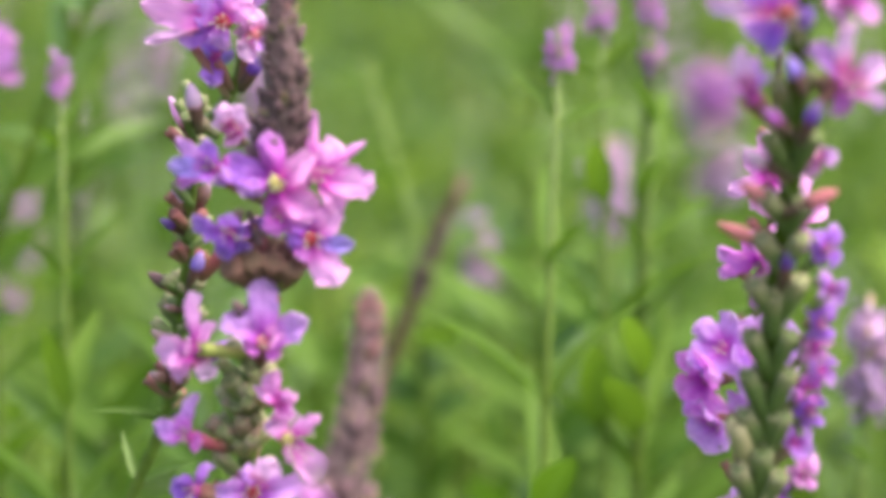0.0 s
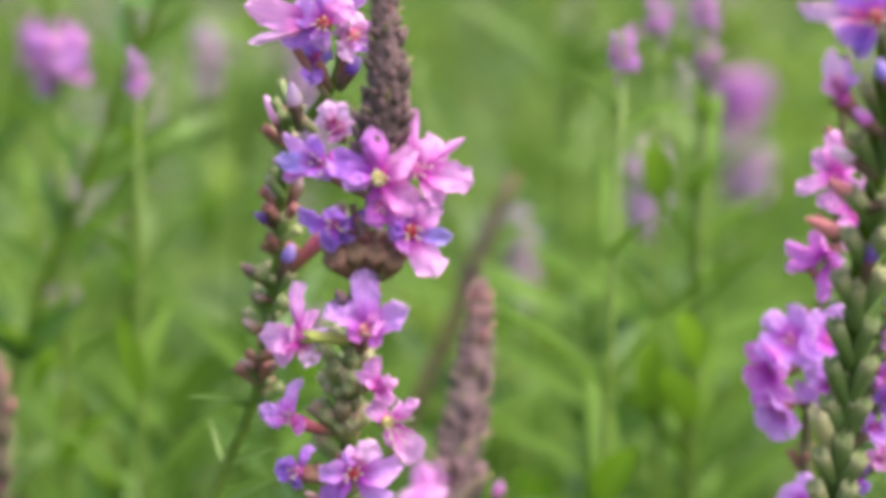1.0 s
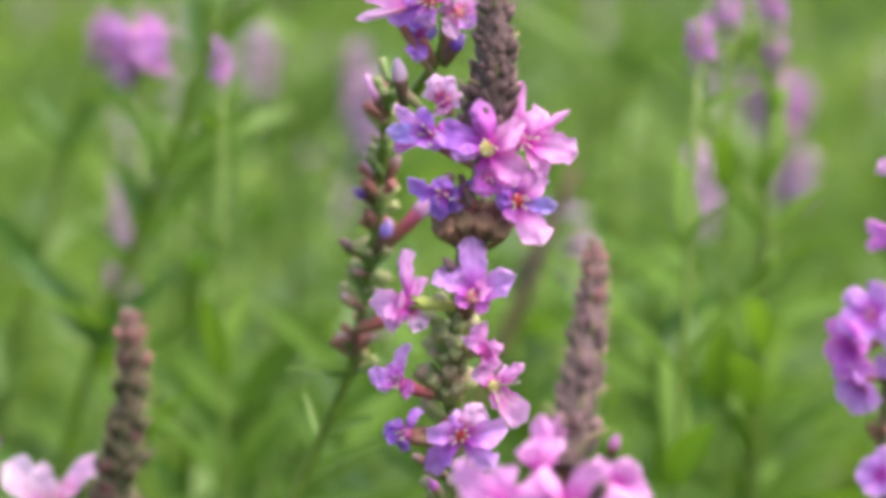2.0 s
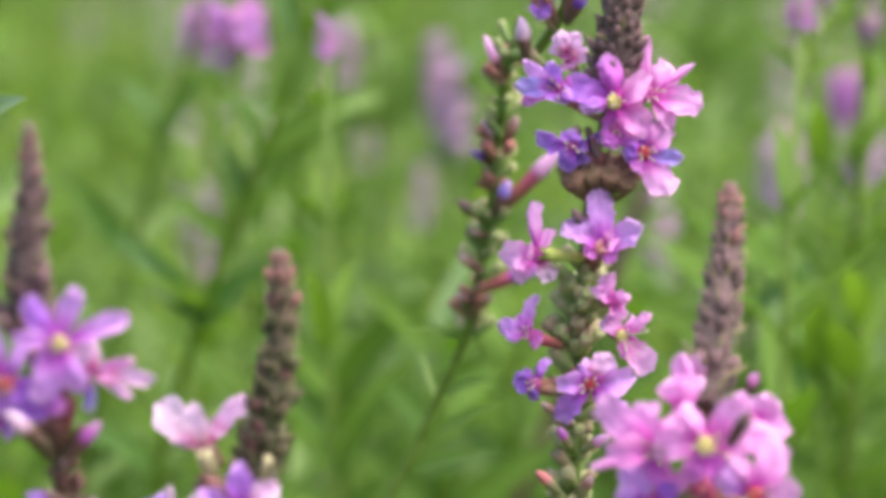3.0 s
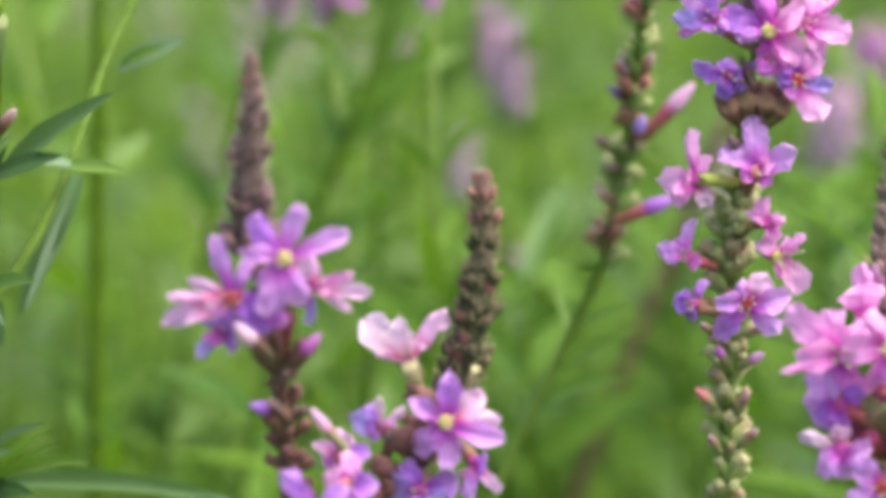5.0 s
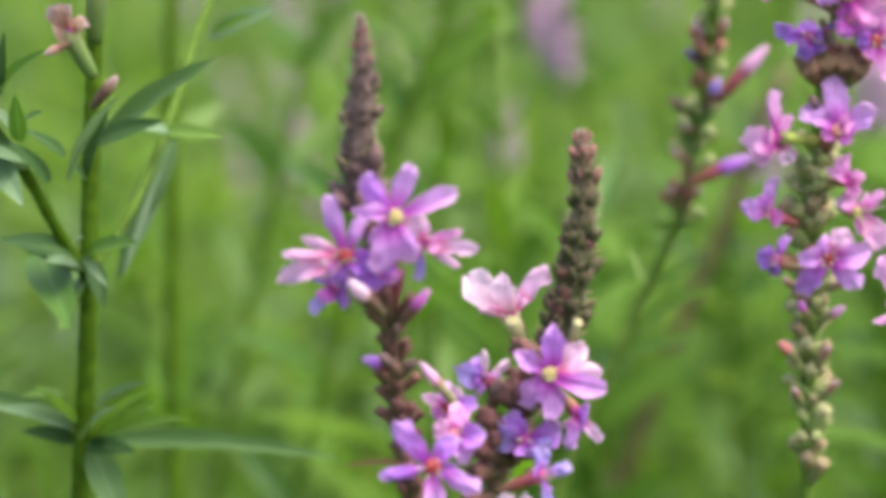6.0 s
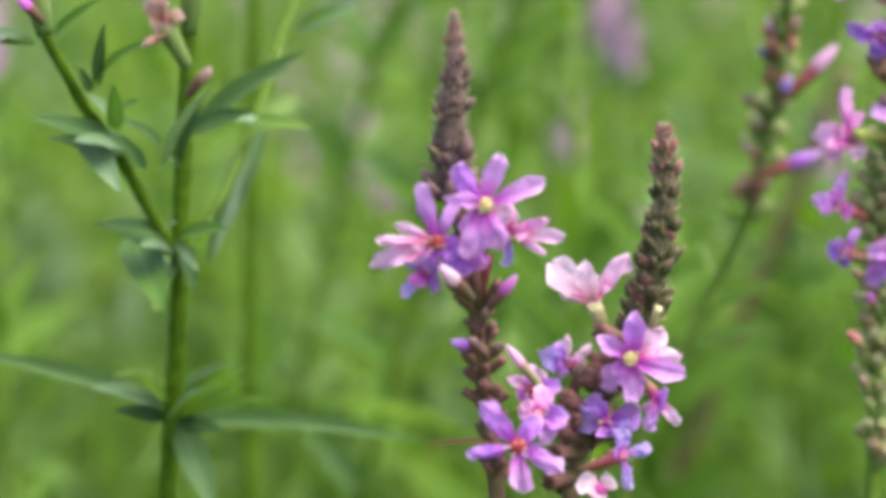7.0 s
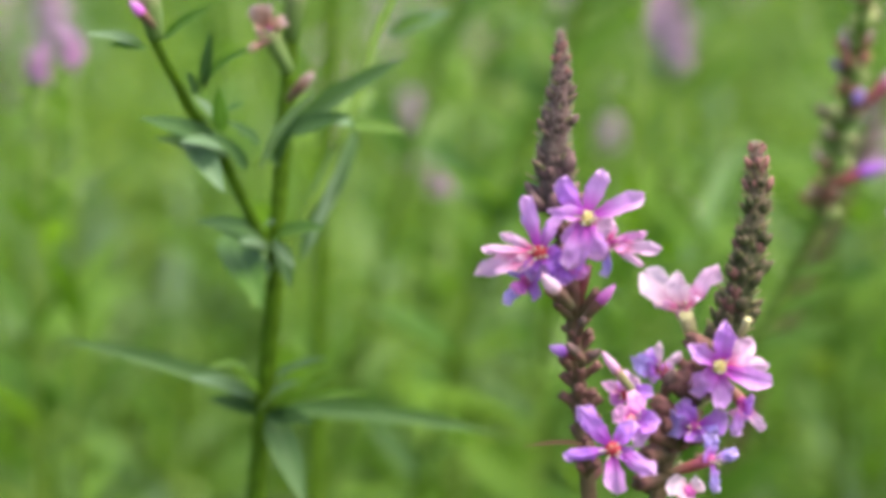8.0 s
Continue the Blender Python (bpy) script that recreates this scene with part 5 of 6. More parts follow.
stem(k, [(-135.1, 112.0, -61.0), (-131.4, 115.0, -55.4), (-127.5, 119.0, -49.5), (-124.4, 125.0, -42.9), (-121.1, 133.0, -34.7), (-115.7, 150.0, -17.6), (-113.4, 157.0, -12.1), (-110.9, 163.0, -6.1), (-108.0, 168.0, 1.5), (-105.3, 172.0, 9.5)], 1.05, 0.95, LIGHT_STEM, "branch")
# the grey leaves here, often narrow ones over others, paint in highlights
leaf(k, (-114.0, 160.0, -20.5), (-100.9, 154.0, -13.7), 2.6, "grey_sheen", 0, 0)
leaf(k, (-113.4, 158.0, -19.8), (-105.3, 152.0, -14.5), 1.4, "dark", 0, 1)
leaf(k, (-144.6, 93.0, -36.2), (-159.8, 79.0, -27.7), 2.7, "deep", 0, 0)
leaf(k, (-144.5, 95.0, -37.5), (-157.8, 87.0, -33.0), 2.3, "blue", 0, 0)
leaf(k, (-145.1, 89.0, -36.1), (-151.2, 77.0, -31.3), 2.0, "grey_sheen", 0, 1)
leaf(k, (-152.4, 93.0, -33.5), (-144.3, 79.0, -41.9), 2.7, "grey_sheen", 0, 0)
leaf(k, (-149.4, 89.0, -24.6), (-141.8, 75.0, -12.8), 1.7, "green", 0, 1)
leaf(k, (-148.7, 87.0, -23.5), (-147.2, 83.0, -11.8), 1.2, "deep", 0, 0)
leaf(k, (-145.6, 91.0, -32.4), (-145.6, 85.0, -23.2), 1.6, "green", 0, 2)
leaf(k, (-146.9, 93.0, -31.4), (-149.3, 85.0, -24.5), 1.9, "grey_sheen", 0, 1)
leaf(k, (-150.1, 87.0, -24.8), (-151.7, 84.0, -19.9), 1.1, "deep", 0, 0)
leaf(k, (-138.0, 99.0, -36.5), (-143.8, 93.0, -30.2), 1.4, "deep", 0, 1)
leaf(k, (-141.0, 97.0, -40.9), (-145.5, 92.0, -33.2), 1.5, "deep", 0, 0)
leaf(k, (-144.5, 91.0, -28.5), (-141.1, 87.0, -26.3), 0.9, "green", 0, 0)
leaf(k, (-137.8, 103.0, -41.3), (-128.7, 83.0, -23.2), 1.9, "grey_sheen", 0, 0)
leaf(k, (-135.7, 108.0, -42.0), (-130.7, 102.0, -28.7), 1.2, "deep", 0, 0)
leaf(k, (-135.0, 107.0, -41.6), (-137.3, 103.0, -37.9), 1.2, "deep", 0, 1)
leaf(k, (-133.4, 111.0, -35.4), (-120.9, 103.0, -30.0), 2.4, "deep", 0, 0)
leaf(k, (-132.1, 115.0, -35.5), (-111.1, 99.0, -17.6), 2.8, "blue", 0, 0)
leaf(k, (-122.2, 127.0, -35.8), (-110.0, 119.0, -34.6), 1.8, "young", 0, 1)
leaf(k, (-120.1, 127.0, -35.6), (-125.6, 119.0, -33.5), 1.3, "grey_sheen", 0, 0)
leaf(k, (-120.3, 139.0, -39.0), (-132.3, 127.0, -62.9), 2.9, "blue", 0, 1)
leaf(k, (-120.5, 138.0, -42.6), (-130.4, 126.0, -62.9), 1.4, "grey_sheen", 0, 0)
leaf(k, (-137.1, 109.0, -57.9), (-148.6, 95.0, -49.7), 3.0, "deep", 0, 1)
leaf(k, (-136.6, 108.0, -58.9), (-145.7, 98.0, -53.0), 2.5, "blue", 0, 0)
leaf(k, (-136.9, 106.0, -58.3), (-141.6, 96.0, -55.0), 1.8, "grey_sheen", 0, 0)
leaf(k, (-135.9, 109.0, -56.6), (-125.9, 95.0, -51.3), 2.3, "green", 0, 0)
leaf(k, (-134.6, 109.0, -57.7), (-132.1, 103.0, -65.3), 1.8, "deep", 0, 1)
leaf(k, (-136.0, 107.0, -56.9), (-131.2, 101.0, -60.9), 1.0, "grey_sheen", 0, 1)
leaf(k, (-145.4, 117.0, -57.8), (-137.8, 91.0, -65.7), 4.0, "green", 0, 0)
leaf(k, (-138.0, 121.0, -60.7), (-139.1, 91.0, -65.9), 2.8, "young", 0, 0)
leaf(k, (-138.1, 105.0, -54.1), (-135.6, 99.0, -51.4), 1.4, "grey_sheen", 0, 0)
leaf(k, (-160.3, 83.0, -15.0), (-169.4, 73.0, -10.4), 1.5, "grey_sheen", 0, 1)
leaf(k, (-159.5, 82.0, -15.4), (-165.8, 76.0, -13.3), 1.2, "green", 0, 1)
leaf(k, (-156.3, 84.0, -13.7), (-147.4, 78.0, -5.8), 1.2, "green", 0, 0)
leaf(k, (-141.0, 137.0, -96.3), (-179.1, 119.0, -78.9), 2.2, "blue", 0, 0)
leaf(k, (-139.1, 155.0, -103.2), (-89.4, 147.0, -101.3), 2.2, "blue", 0, 1)
leaf(k, (-139.5, 117.0, -92.6), (-150.7, 95.0, -82.0), 2.7, "grey_sheen", 0, 0)
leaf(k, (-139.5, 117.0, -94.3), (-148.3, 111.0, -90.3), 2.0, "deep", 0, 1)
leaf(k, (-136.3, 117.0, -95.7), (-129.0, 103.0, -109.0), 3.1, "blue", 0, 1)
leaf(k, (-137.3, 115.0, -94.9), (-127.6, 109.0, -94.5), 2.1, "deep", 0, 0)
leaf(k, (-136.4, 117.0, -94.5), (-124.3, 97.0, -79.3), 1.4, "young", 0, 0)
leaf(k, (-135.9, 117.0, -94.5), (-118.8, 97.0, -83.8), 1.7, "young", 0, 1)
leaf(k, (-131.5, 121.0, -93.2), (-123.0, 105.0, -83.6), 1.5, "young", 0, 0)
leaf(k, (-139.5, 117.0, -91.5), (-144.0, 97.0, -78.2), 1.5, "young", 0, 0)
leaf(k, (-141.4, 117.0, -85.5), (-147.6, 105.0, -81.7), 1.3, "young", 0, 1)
leaf(k, (-138.0, 115.0, -93.7), (-131.2, 97.0, -82.9), 1.8, "grey_sheen", 0, 0)
leaf(k, (-136.9, 125.0, -90.5), (-125.9, 105.0, -79.5), 1.6, "grey_sheen", 0, 0)
calyx(k, (-132.5, 101.0, -22.0), (-137.1, 99.0, -12.8), "pod", 0.90)
calyx(k, (-132.3, 102.0, -15.5), (-131.2, 100.0, -5.4), "pod", 1.09)
calyx(k, (-157.2, 77.0, -12.9), (-158.9, 75.0, -3.2), "pod", 1.15)
bud(k, (-132.9, 101.0, -27.6), (-127.9, 98.0, -21.4), "dry", "dusky", 1.10)
bud(k, (-157.4, 75.0, -10.4), (-161.8, 72.0, -5.1), "magenta", "dusky", 1.20)
bloom(k, (-136.6, 98.0, -12.9), -30, 15, 0, 4.6, "dry", "none", 80, ((-35, 1.19, 1.78, 33), (17, 1.08, 2.14, 9), (-117, 0.63, 1.78, 29), (51, 0.83, 1.78, -7),))
bud(k, (-136.2, 98.0, -14.9), (-141.0, 95.0, -16.9), "dry", "dusky", 1.20)
lower_leaves(k, K_LINE, -195, -820, 60, 60, 13)


# ---- the meadow behind ----
def far_leaf(material, name="leaf"):
    bm = bmesh.new()

    def place(u, v):
        w = 0.10 * math.sin(math.pi * min(1, 0.06 + 0.94 * v**0.75)) + 0.003
        s = (u - 0.5) * 2
        return Vector((s * w, v, 0.45 * abs(s) * w + 0.05 * v - 0.2 * v * v))

    sheet(bm, 2, 5, place)
    return mesh_of(name, bm, material)


FAR_LEAVES = [far_leaf(FAR_LEAF), far_leaf(FAR_LEAF)]


def free_leaf(plant, base, a, rise, long, r):
    """A leaf at base (metres) that points along the bearing a, rising by rise."""
    y = Vector((math.cos(a) * math.cos(rise), math.sin(a) * math.cos(rise), math.sin(rise)))
    z = Vector((0, 0, 1)) - y * y.z
    z.normalize()
    turn = Matrix((y.cross(z), y, z)).transposed().to_4x4() @ Matrix.Rotation(r.uniform(-0.4, 0.4), 4, "Y")
    part("leaf", r.choice(FAR_LEAVES), plant, spot(base, turn, (long * r.uniform(0.9, 1.3), long, long)))


def field_stem(name, label, category, height, leafy_from, flowers, width, seed, pale=False, group=""):
    """A meadow plant of the middle distance, built at the origin: stem, leaf pairs and, if flowers > 0, a head that long."""
    r = random.Random(seed)
    plant = tagged(new(name), label, category, group)
    lean = Vector((r.uniform(-0.05, 0.05), r.uniform(-0.05, 0.05), 0))
    path = glide([Vector((0, 0, 0)), lean * 0.3 + Vector((0, 0, height * 0.5)), lean + Vector((0, 0, height))], 14)
    shift = -path[-1] + Vector((0, 0, height))
    path = [p + shift * (p.z / height) ** 2 for p in path]
    bm = bmesh.new()
    tube(bm, path, [0.0020 - 0.0011 * n / 13 for n in range(14)], 6, 0.1)
    part("stem", mesh_of("stem", bm, GREEN_STEM), plant)
    z, n = height - flowers - 0.012, 0
    while z > leafy_from:
        p = min(path, key=lambda q: abs(q.z - z)).copy()
        p.z = z
        grow = min(1.0, 0.35 + (height - flowers - z) / 0.16)
        for k in range(2):
            free_leaf(plant, p, n * math.pi / 2 + k * math.pi + r.uniform(-0.4, 0.4), r.uniform(0.35, 0.95), 0.044 * grow * r.uniform(0.85, 1.2), r)
        z -= 0.026 * r.uniform(0.85, 1.25)
        n += 1
    if flowers:
        bm = bmesh.new()
        top = Vector((path[-1].x, path[-1].y, height))
        for _ in range(int(24 + flowers * 2400)):
            s = r.random()
            a = r.uniform(0, math.tau)
            out = Vector((math.cos(a), math.sin(a), r.uniform(-0.5, 0.6)))
            p = top - Vector((0, 0, flowers * s)) + out * width * 0.5 * r.uniform(0.25, 0.6)
            shape = r.choice(SHAPES).copy()
            m = spot(p, turned(out, (r.uniform(-1, 1), r.uniform(-1, 1), 1)) @ Matrix.Rotation(r.uniform(0, 6.3), 4, "Z"), width * r.uniform(0.26, 0.42))
            bmesh.ops.transform(shape, matrix=m, verts=shape.verts)
            piece = bpy.data.meshes.new("piece")
            shape.to_mesh(piece)
            shape.free()
            bm.from_mesh(piece)
            bpy.data.meshes.remove(piece)
        part("flower_head", mesh_of("flower_head", bm, PALE_PETAL if pale else FIELD_PETAL), plant)
        bm = bmesh.new()
        tube(bm, [top - Vector((0, 0, flowers)), top - Vector((0, 0, flowers * 0.5)), top + Vector((0, 0, flowers * 0.15))], [width * 0.12, width * 0.12, width * 0.04], 7)
        part("calyx_core", mesh_of("calyx_core", bm, OLD_CALYX), plant)
    return plant


FIELD = "loosestrife in the meadow behind"
HEADS = {
    "round": field_stem("meadow_loosestrife", "meadow loosestrife with a short round pink head", "flower", 0.95, 0.25, 0.010, 0.017, 21, group=FIELD),
    "small": field_stem("meadow_loosestrife", "meadow loosestrife with a small violet-pink tip", "flower", 0.95, 0.25, 0.007, 0.009, 22, group=FIELD),
    "long": field_stem("meadow_loosestrife", "meadow loosestrife with a long pale violet-pink spike", "flower", 0.95, 0.25, 0.024, 0.017, 23, True, FIELD),
    "violet": field_stem("meadow_loosestrife", "meadow loosestrife with a broad violet spike", "flower", 0.95, 0.25, 0.024, 0.017, 25, group=FIELD),
    "pale": field_stem("meadow_loosestrife", "meadow loosestrife with a faded pale pink spike", "flower", 0.95, 0.25, 0.026, 0.014, 24, True, FIELD),
}
MIDDLE = {"violet": 0.938, "round": 0.945, "small": 0.9465, "long": 0.938, "pale": 0.937}


def stand(kind, x, y, z, wide=1.0):
    """A flowering plant whose head's middle stands at x, y, z."""
    high = (1 + z / 1000) / MIDDLE[kind]
    m = Matrix.Translation((x / 1000, y / 1000, 0)) @ Matrix.Rotation(chance.uniform(0, 6.3), 4, "Z") @ Matrix.Diagonal((wide, wide, high, 1))
    return copy_thing(HEADS[kind], m)


stand("small", 58.3, 300, -9)
stand("small", 80.9, 370, -6)
stand("small", 82.1, 370, -17.6)
stand("long", 126.8, 800, -104, 1.5)
stand("long", 129, 330, -81)
stand("round", -76.8, 400, -23.2, 1.3)
stand("small", -51.3, 330, -19.2, 0.8)
stand("pale", -23, 650, -70, 1.3)
stand("small", -20, 650, -136, 1.5)
stand("small", -104, 650, -126, 1.5)
stand("pale", -243, 650, -67, 1.3)
stand("small", 93, 913, -190, 1.4)
stand("pale", 43.4, 600, -106)
stand("pale", 87, 700, -98)
stand("pale", -29, 700, -66)
stand("small", -210, 330, -49)
stand("small", -201, 332, -45)
stand("pale", -35, 900, -135)
stand("pale", -117, 800, -128)

for kind, x, y, z in (("small", 69.8, 370, -8), ("pale", -60, 700, -62), ("long", 81.5, 600, -83), ("round", -95, 520, -34), ("violet", 135, 926, -96)):
    wide = 1.7 if kind == "violet" else 1.0
    HEADS[kind].matrix_basis = Matrix.Translation((x / 1000, y / 1000, 1 + z / 1000 - MIDDLE[kind])) @ Matrix.Diagonal((wide, wide, 1, 1))

# leafy stems of the middle distance, still green
GREENS = [
    field_stem("meadow_plant", "tall leafy green meadow plant without flowers", "plant", 0.95, 0.2, 0.0, 0.0, 31 + n, group="leafy stems in the meadow behind") for n in range(4)
]
# a few that lean across the view
for x, y, z, lean, high in ((-170, 480, -30, -12, 0.95), (10, 560, -40, -18, 0.95)):
    turn = pose(0, 0, 0, 0, lean, 0)
    top = turn @ Vector((0, 0, 0.95 * high))
    copy_thing(GREENS[int(y) // 10 % 4], Matrix.Translation(at(x, y, z) - top) @ turn @ Matrix.Diagonal((1, 1, high, 1)))


def herb(label, line, leaves, dark=True, seed=1, step=23, long=30, half=3.2, top=-8, kinds=(), thick=1.0):
    """A leafy plant of the middle distance along a line from its tip to the ground, with chosen leaves and pairs in between."""
    r = random.Random(seed)
    plant = root("meadow_plant", label, "plant", line[-1][:2], "leafy stems in the meadow behind")
    stem(plant, line, 0.9 * thick, 1.7 * thick, DARK_STEM if dark else LIGHT_STEM, count=80)
    for base, tip, wide, kind in leaves:
        leaf(plant, base, tip, wide, kind, r.uniform(-15, 15), r.randrange(3))
    path = glide(line, 200)
    z, n = path[0].z + top, seed
    while z > -190:
        p = min(path, key=lambda q: abs(q.z - z))
        for k in range(2):
            a = n * 1.4 + math.pi * k + r.uniform(-0.4, 0.4)
            size = long * r.uniform(0.8, 1.25)
            tip = (p.x + size * 0.75 * math.cos(a), p.y + size * 0.75 * math.sin(a), p.z + size * r.uniform(0.3, 0.8))
            leaf(plant, tuple(p), tip, half * r.uniform(0.8, 1.3), (kinds or (("dark", "green", "young") if dark else ("green", "young", "young")))[r.randrange(3)], r.uniform(-30, 30), k)
        z -= step * r.uniform(0.85, 1.2)
        n += 1
    return plant


herb("dark green leaning meadow plant with broad leaves", [(-48.7, 399, -2.5), (-54.5, 399, -15.7), (-70.6, 399, -55.3), (-81.0, 399, -81.9), (-98.4, 403, -139.6), (-130, 392, -1000)],
     (((-70.6, 399, -54.5), (-46.5, 396, -36.8), 3.6, "dark"), ((-64.0, 399, -41.3), (-51.9, 395, -15.4), 5.0, "young"), ((-79.5, 399, -77.5), (-94.0, 396, -64.0), 3.2, "dark"), ((-75.0, 399, -67.0), (-81.1, 396, -50.0), 3.0, "green")), True, 2, 40)
herb("green leaning meadow stem with narrow leaves", [(-87.6, 496, -13.3), (-91.2, 496, -23.5), (-102.7, 496, -55.8), (-112.7, 496, -91.8), (-127.5, 501, -155.8), (-150, 488, -1000)],
     (((-104.4, 496, -64.0), (-118.9, 494, -51.1), 3.4, "dark"), ((-101.1, 496, -51.1), (-84.9, 494, -41.3), 3.4, "green")), False, 3, 36)
herb("tall dark green meadow stem with few leaves", [(-130.8, 323, 4.0), (-132.2, 323, -38.1), (-133.1, 323, -72.1), (-135.1, 325, -166.6), (-128, 301, -1000)], (), True, 4, 60, 22, 2.4, thick=1.7)
herb("dark green meadow plant with ascending leaves", [(-64.3, 474, 1.9), (-64.6, 474, -13.5), (-63.9, 474, -51.5), (-67.0, 476, -112.6), (-66, 460, -1000)],
     (((-73.5, 474, -73.7), (-50.8, 472, -50.0), 3.6, "dark"), ((-73.5, 474, -73.7), (-89.7, 472, -95.3), 3.4, "dark")), True, 5, 30)
herb("young yellow-green meadow shoot", [(-46.8, 698, -43.3), (-48.1, 698, -95.3), (-48, 705, -1000)],
     [((-48, 698, -82), (-48 + 19 * math.cos(n * 1.1), 698 + 10 * math.sin(n * 1.1), -77 + 4.6 * n), 5.8, "young") for n in range(8)], False, 6, 30)
herb("dark green meadow plant with crossed leaf pairs", [(-79.3, 743, -17.3), (-83.2, 743, -40.7), (-87.1, 743, -95.3), (-78, 687, -1000)], (((-89.7, 743, -97.9), (-74.1, 741, -82.3), 3.2, "dark"),), True, 7, 20)
herb("dark leafy meadow plant among the loosestrife", [(68.9, 743, -25.1), (65.0, 743, -57.6), (62.4, 743, -95.3), (40, 687, -1000)],
     (((57.1, 743, -64.1), (68.9, 741, -43.3), 3.4, "dark"), ((64.6, 743, -58.9), (83.9, 741, -49.8), 3.2, "dark"), ((50.7, 743, -55.0), (23.4, 740, -36.8), 3.2, "young"), ((61.1, 743, -140.8), (88.4, 740, -135.6), 3.0, "green"), ((61.1, 743, -147.3), (46.8, 740, -152.5), 3.2, "green")), True, 8, 30)
herb("dark green meadow stem with drooping leaves", [(-250.9, 548, -69.3), (-245.1, 548, -123.9), (-238.9, 548, -161.6), (-231.4, 551, -225.3), (-180, 461, -1000)], (), True, 9, 34, 20, 2.6, -25)
herb("green meadow plant with upright leaves", [(-18.2, 652, -56.3), (-13.0, 652, -121.3), (-5.2, 655, -199.3), (-4, 581, -1000)], (), True, 10, 26)
herb("green meadow plant with broad upright leaves", [(109.2, 678, -79.7), (106.6, 678, -134.3), (101.4, 681, -199.3), (70, 612, -1000)], (), True, 11, 26)
herb("green meadow plant with upright leaves", [(-187.2, 704, -56.3), (-189.8, 704, -121.3), (-195.0, 707, -199.3), (-160, 642, -1000)], (), True, 12, 24)
for x, y, z, n in ((58, 450, -90, 1), (26, 570, -122, 2), (-26, 440, -110, 3), (-52, 450, -124, 4), (82, 450, -104, 5), (-4, 600, -140, 6)):
    herb("low dark green bushy meadow plant", [(x, y, z), (x + 3, y, z - 50), (x + 5, y + 4, -1000)], (), True, 20 + n, 12, 34, 4.2, -2, ("dark", "dark", "green"))

dry = root("dry_stalk", "dry brown leaning stalk with a brown seed head", "plant", (-270, 540))
stem(dry, [(38, 500, -66), (13, 500, -128), (-12, 505, -194), (-270, 540, -1000)], 1.7, 2.4, BROWN_STEM)
bud_spike(dry, [(25, 500, -98), (30, 500, -85), (35, 500, -73), (39, 500, -64)], 3.4, "brown", 0.2, 100, 9)
stem(dry, [(14, 500, -126), (22, 497, -112), (27, 495, -96)], 0.7, 0.4, BROWN_STEM, "twig", 12)
stem(dry, [(-12, 505, -194), (-22, 502, -176), (-28, 500, -158)], 0.7, 0.4, BROWN_STEM, "twig", 12)

place = random.Random(8)
for n in range(14):
    y = place.uniform(0.65, 1.7)
    x = place.uniform(-1, 1) * (0.13 * (y + 0.6) + 0.11) - 0.03
    high = place.uniform(0.84, 1.02)
    m = Matrix.Translation((x, y, 0)) @ Matrix.Rotation(place.uniform(0, 6.3), 4, "Z") @ pose(0, 0, 0, place.uniform(-5, 5), place.uniform(-5, 5)) @ Matrix.Diagonal((1, 1, high, 1))
    if n < 10:
        copy_thing(GREENS[n % 4], m)
    else:
        GREENS[n - 10].matrix_basis = m


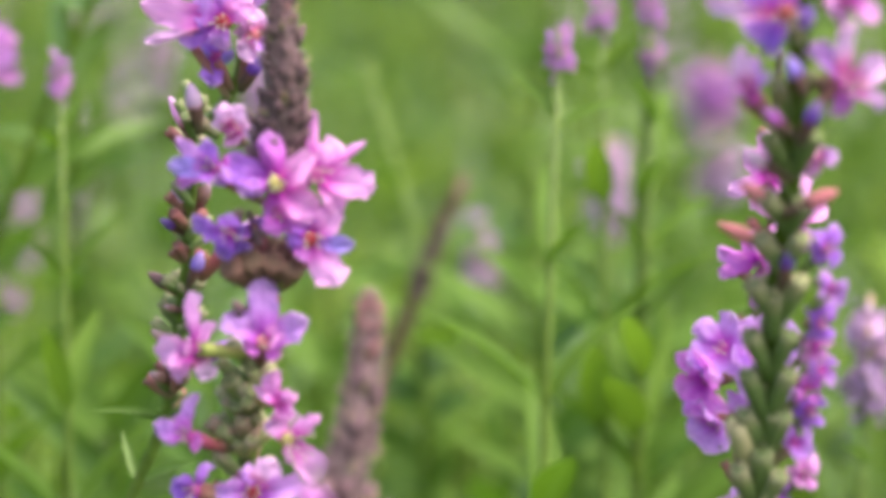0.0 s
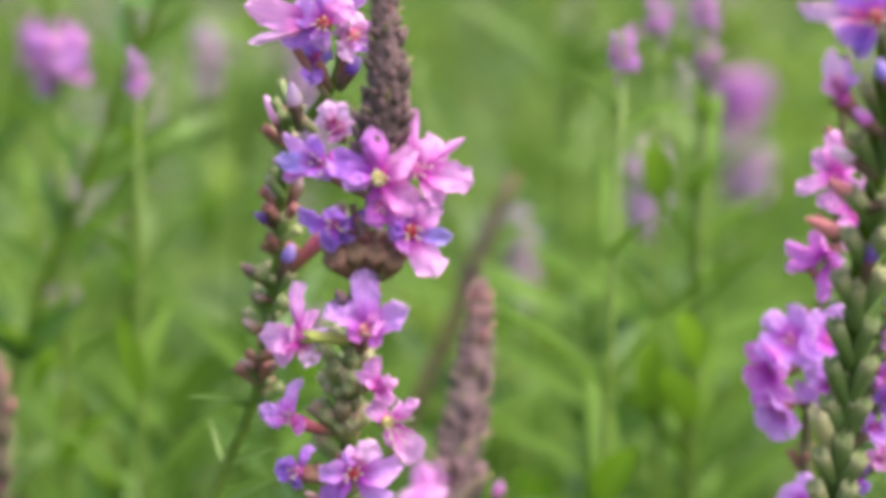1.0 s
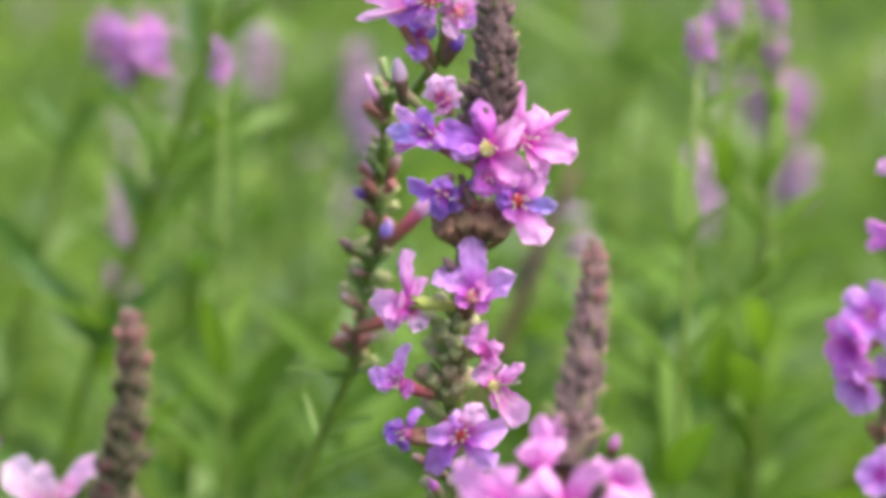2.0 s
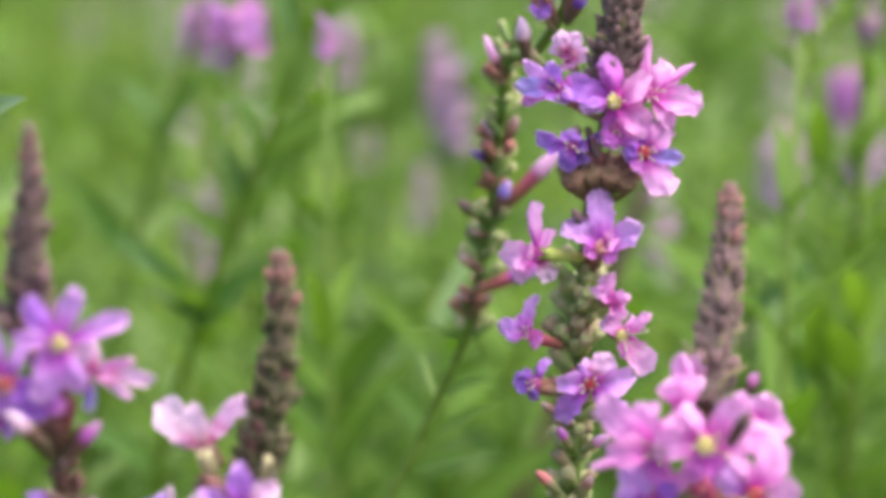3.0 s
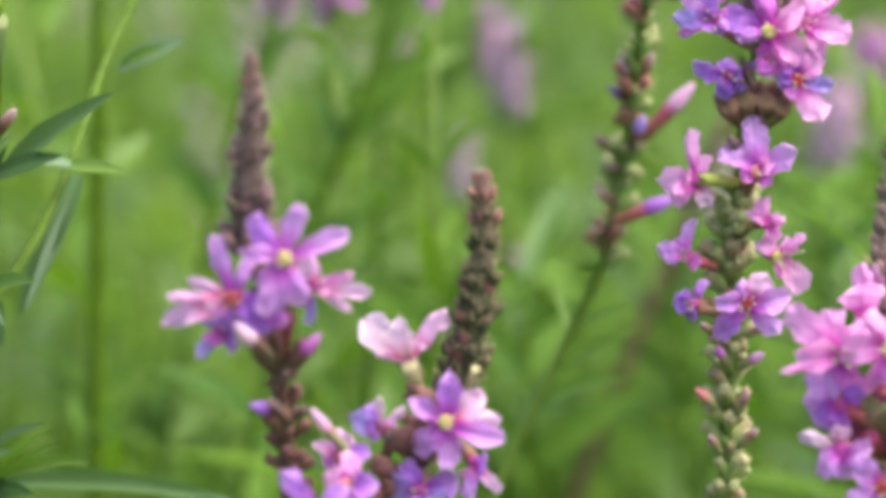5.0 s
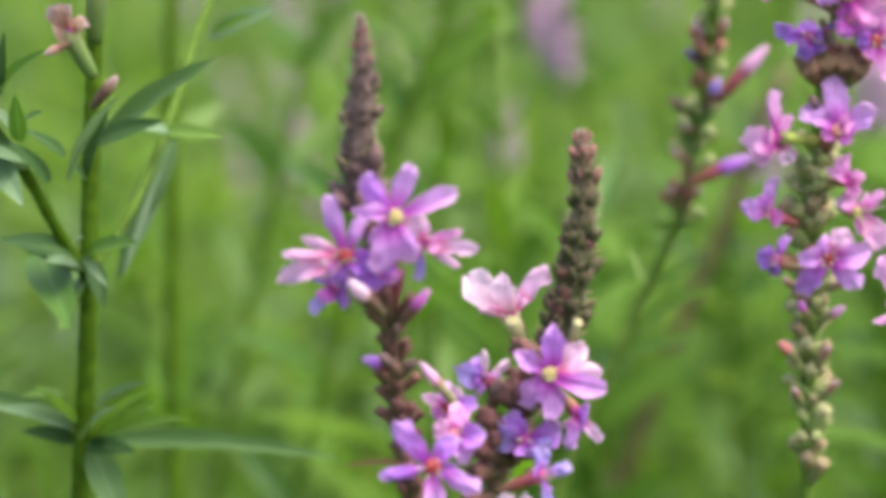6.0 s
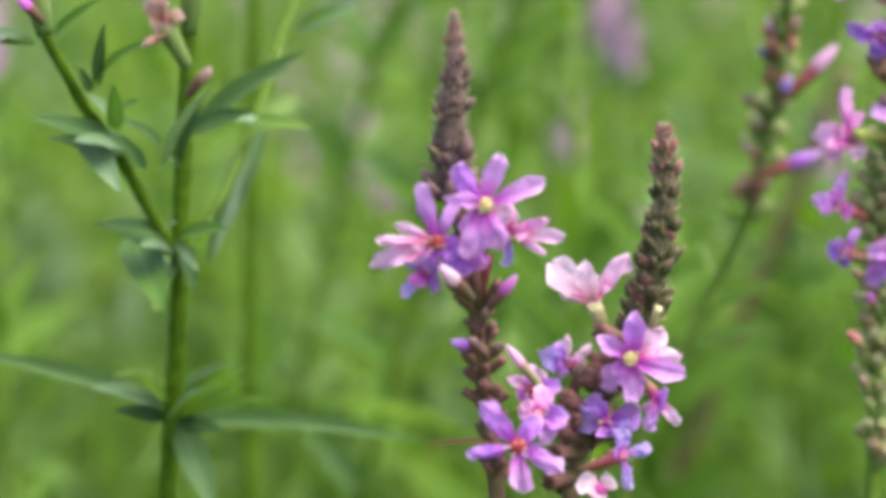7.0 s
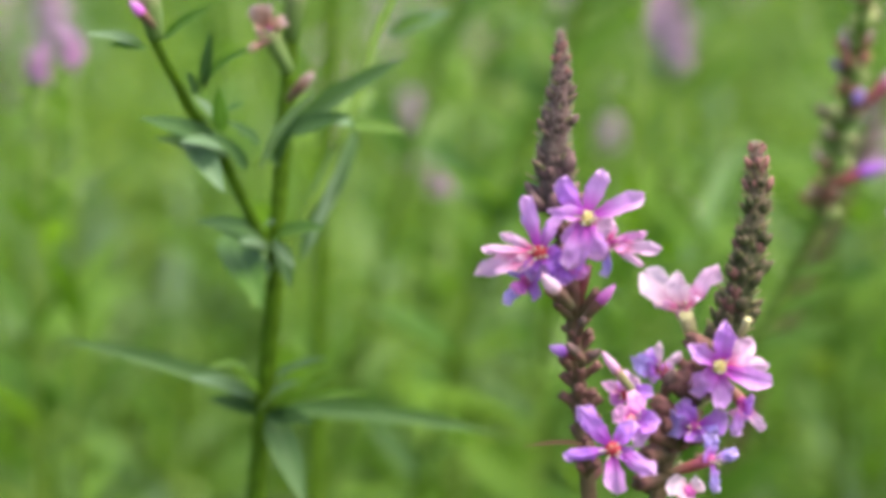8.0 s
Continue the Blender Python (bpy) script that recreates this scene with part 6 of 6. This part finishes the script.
# ---- growth beyond, too dense to count ----
def growth(name, label, stems, material, seed, petals=False):
    """Stems with crossed leaf pairs, as one sheet of many small blades. stems: rows of x, y, height."""
    r = np.random.default_rng(seed)
    verts, faces, us = [], [], []
    shape = np.array([(0, 0, 0), (-0.11, 0.42, 0.04), (0.11, 0.42, 0.04), (0, 0.5, 0.0), (0, 1, -0.14)])
    tris = np.array([(0, 3, 1), (0, 2, 3), (1, 3, 4), (3, 2, 4)])
    uv = np.array([(0.5, 0), (0, 0.42), (1, 0.42), (0.5, 0.5), (0.5, 1)])
    count = 0
    for x, y, h in stems:
        lean = r.normal(0, 0.05, 2) * h
        if petals:
            levels = h - r.random(34) * 0.07
            long, turn, rise = np.full(34, 0.011), r.random(34) * math.tau, r.normal(0.2, 0.5, 34)
        else:
            one = np.arange(h * 0.4, h, 0.026)
            levels = np.repeat(one, 2)
            turn = np.repeat(np.arange(len(one)) * math.pi / 2 + r.random() * 6, 2) + np.tile([0, math.pi], len(one)) + r.normal(0, 0.35, len(levels))
            long = 0.066 * np.clip(0.4 + (h - levels) / 0.2, 0, 1) * r.uniform(0.8, 1.3, len(levels))
            rise = r.normal(0.75, 0.35, len(levels))
        base = np.stack([x + lean[0] * (levels / h) ** 2, y + lean[1] * (levels / h) ** 2, levels], -1)
        ahead = np.stack([np.cos(turn) * np.cos(rise), np.sin(turn) * np.cos(rise), np.sin(rise)], -1)
        right = np.stack([np.sin(turn), -np.cos(turn), 0 * turn], -1)
        up = np.cross(right, ahead)
        wide = (2.6 if petals else 1.1) * r.uniform(0.8, 1.3, len(levels))
        pts = base[:, None] + long[:, None, None] * (shape[None, :, :1] * right[:, None] * wide[:, None, None] + shape[None, :, 1:2] * ahead[:, None] + shape[None, :, 2:] * up[:, None])
        if petals:
            pts += (ahead * 0.003)[:, None]
        verts.append(pts.reshape(-1, 3))
        faces.append((tris[None] + 5 * np.arange(len(levels))[:, None, None] + count).reshape(-1, 3))
        us.append(np.tile(uv, (len(levels), 1)))
        count += 5 * len(levels)
        if not petals:
            k = np.arange(5)
            s = np.linspace(0, 1, 5)
            spine = np.stack([x + lean[0] * s**2, y + lean[1] * s**2, s * h], -1)
            ring = np.array([(0.0022, 0, 0), (-0.0011, 0.0019, 0), (-0.0011, -0.0019, 0)])
            verts.append((spine[:, None] + ring[None] * (1 - 0.6 * s[:, None, None])).reshape(-1, 3))
            us.append(np.full((15, 2), 0.3))
            for q in range(4):
                for e in range(3):
                    i, j2 = count + 3 * q + e, count + 3 * q + (e + 1) % 3
                    faces.append(np.array([(i, j2, j2 + 3), (i, j2 + 3, i + 3)]))
            count += 15
    v, f, u = np.concatenate(verts), np.concatenate(faces), np.concatenate(us)
    mesh = bpy.data.meshes.new(name)
    mesh.vertices.add(len(v))
    mesh.vertices.foreach_set("co", v.ravel())
    mesh.loops.add(f.size)
    mesh.loops.foreach_set("vertex_index", f.ravel().astype(np.int32))
    mesh.polygons.add(len(f))
    mesh.polygons.foreach_set("loop_start", np.arange(0, f.size, 3, dtype=np.int32))
    layer = mesh.uv_layers.new(name="UVMap")
    layer.data.foreach_set("uv", u[f.ravel()].ravel())
    mesh.update()
    mesh.validate()
    mesh.materials.append(material)
    return tagged(new(name, mesh), label, "plants", kind="stuff")


r = np.random.default_rng(5)


def scatter(count, x0, x1, y0, y1, low, high):
    """Stems spread evenly over a stretch of the meadow: rows of x, y and height."""
    return np.stack([r.uniform(x0, x1, count), r.uniform(y0, y1, count), r.uniform(low, high, count)], -1)


near = scatter(4600, -1.9, 1.9, 0.5, 3.2, 0.62, 0.80)
near = near[np.abs(near[:, 0]) < r.uniform(1.1, 1.9, len(near))]
near = np.concatenate([near, scatter(1100, -0.7, 0.6, 0.6, 1.7, 0.60, 0.80)])
near[:, 2] += 0.03 * near[:, 1]
growth("meadow_growth", "dense green stems and leaves of the meadow", near, FIELD_LEAF, 6)
growth("meadow_growth", "green meadow growth in the distance", scatter(5200, -4.0, 4.0, 3.1, 14.0, 0.62, 0.90), FIELD_LEAF, 16)
# more blossom than grows there: the surplus imitates pale distance haze
growth("meadow_blossom", "scattered lilac blossom over the meadow, thickened to imitate haze", scatter(1500, -3.5, 3.5, 1.3, 10.0, 0.74, 0.95), PALE_PETAL, 7, True)
# the meadow to both sides and behind the viewer, trodden where the viewer stands
sides = scatter(5200, -5.0, 5.0, -4.5, 3.4, 0.6, 0.85)
out = (np.hypot(sides[:, 0], sides[:, 1] + 0.5) > 0.75) & ((np.abs(sides[:, 0]) > r.uniform(1.1, 1.9, len(sides))) | (sides[:, 1] < 0.45)) & ((np.abs(sides[:, 0]) > 0.4) | (sides[:, 1] < -0.5))
growth("meadow_growth", "green meadow growth all round", sides[out], FIELD_LEAF, 9)

bm = bmesh.new()
sheet(bm, 60, 60, lambda u, v: Vector(((u - 0.5) ** 3 * 16000, (v - 0.5) ** 3 * 16000, 0.02 * noise.noise((u * 90, v * 90, 0)))))
ground = tagged(new("ground", mesh_of("ground", bm, SOIL)), "green meadow floor of grass and moss", "ground", kind="structure")
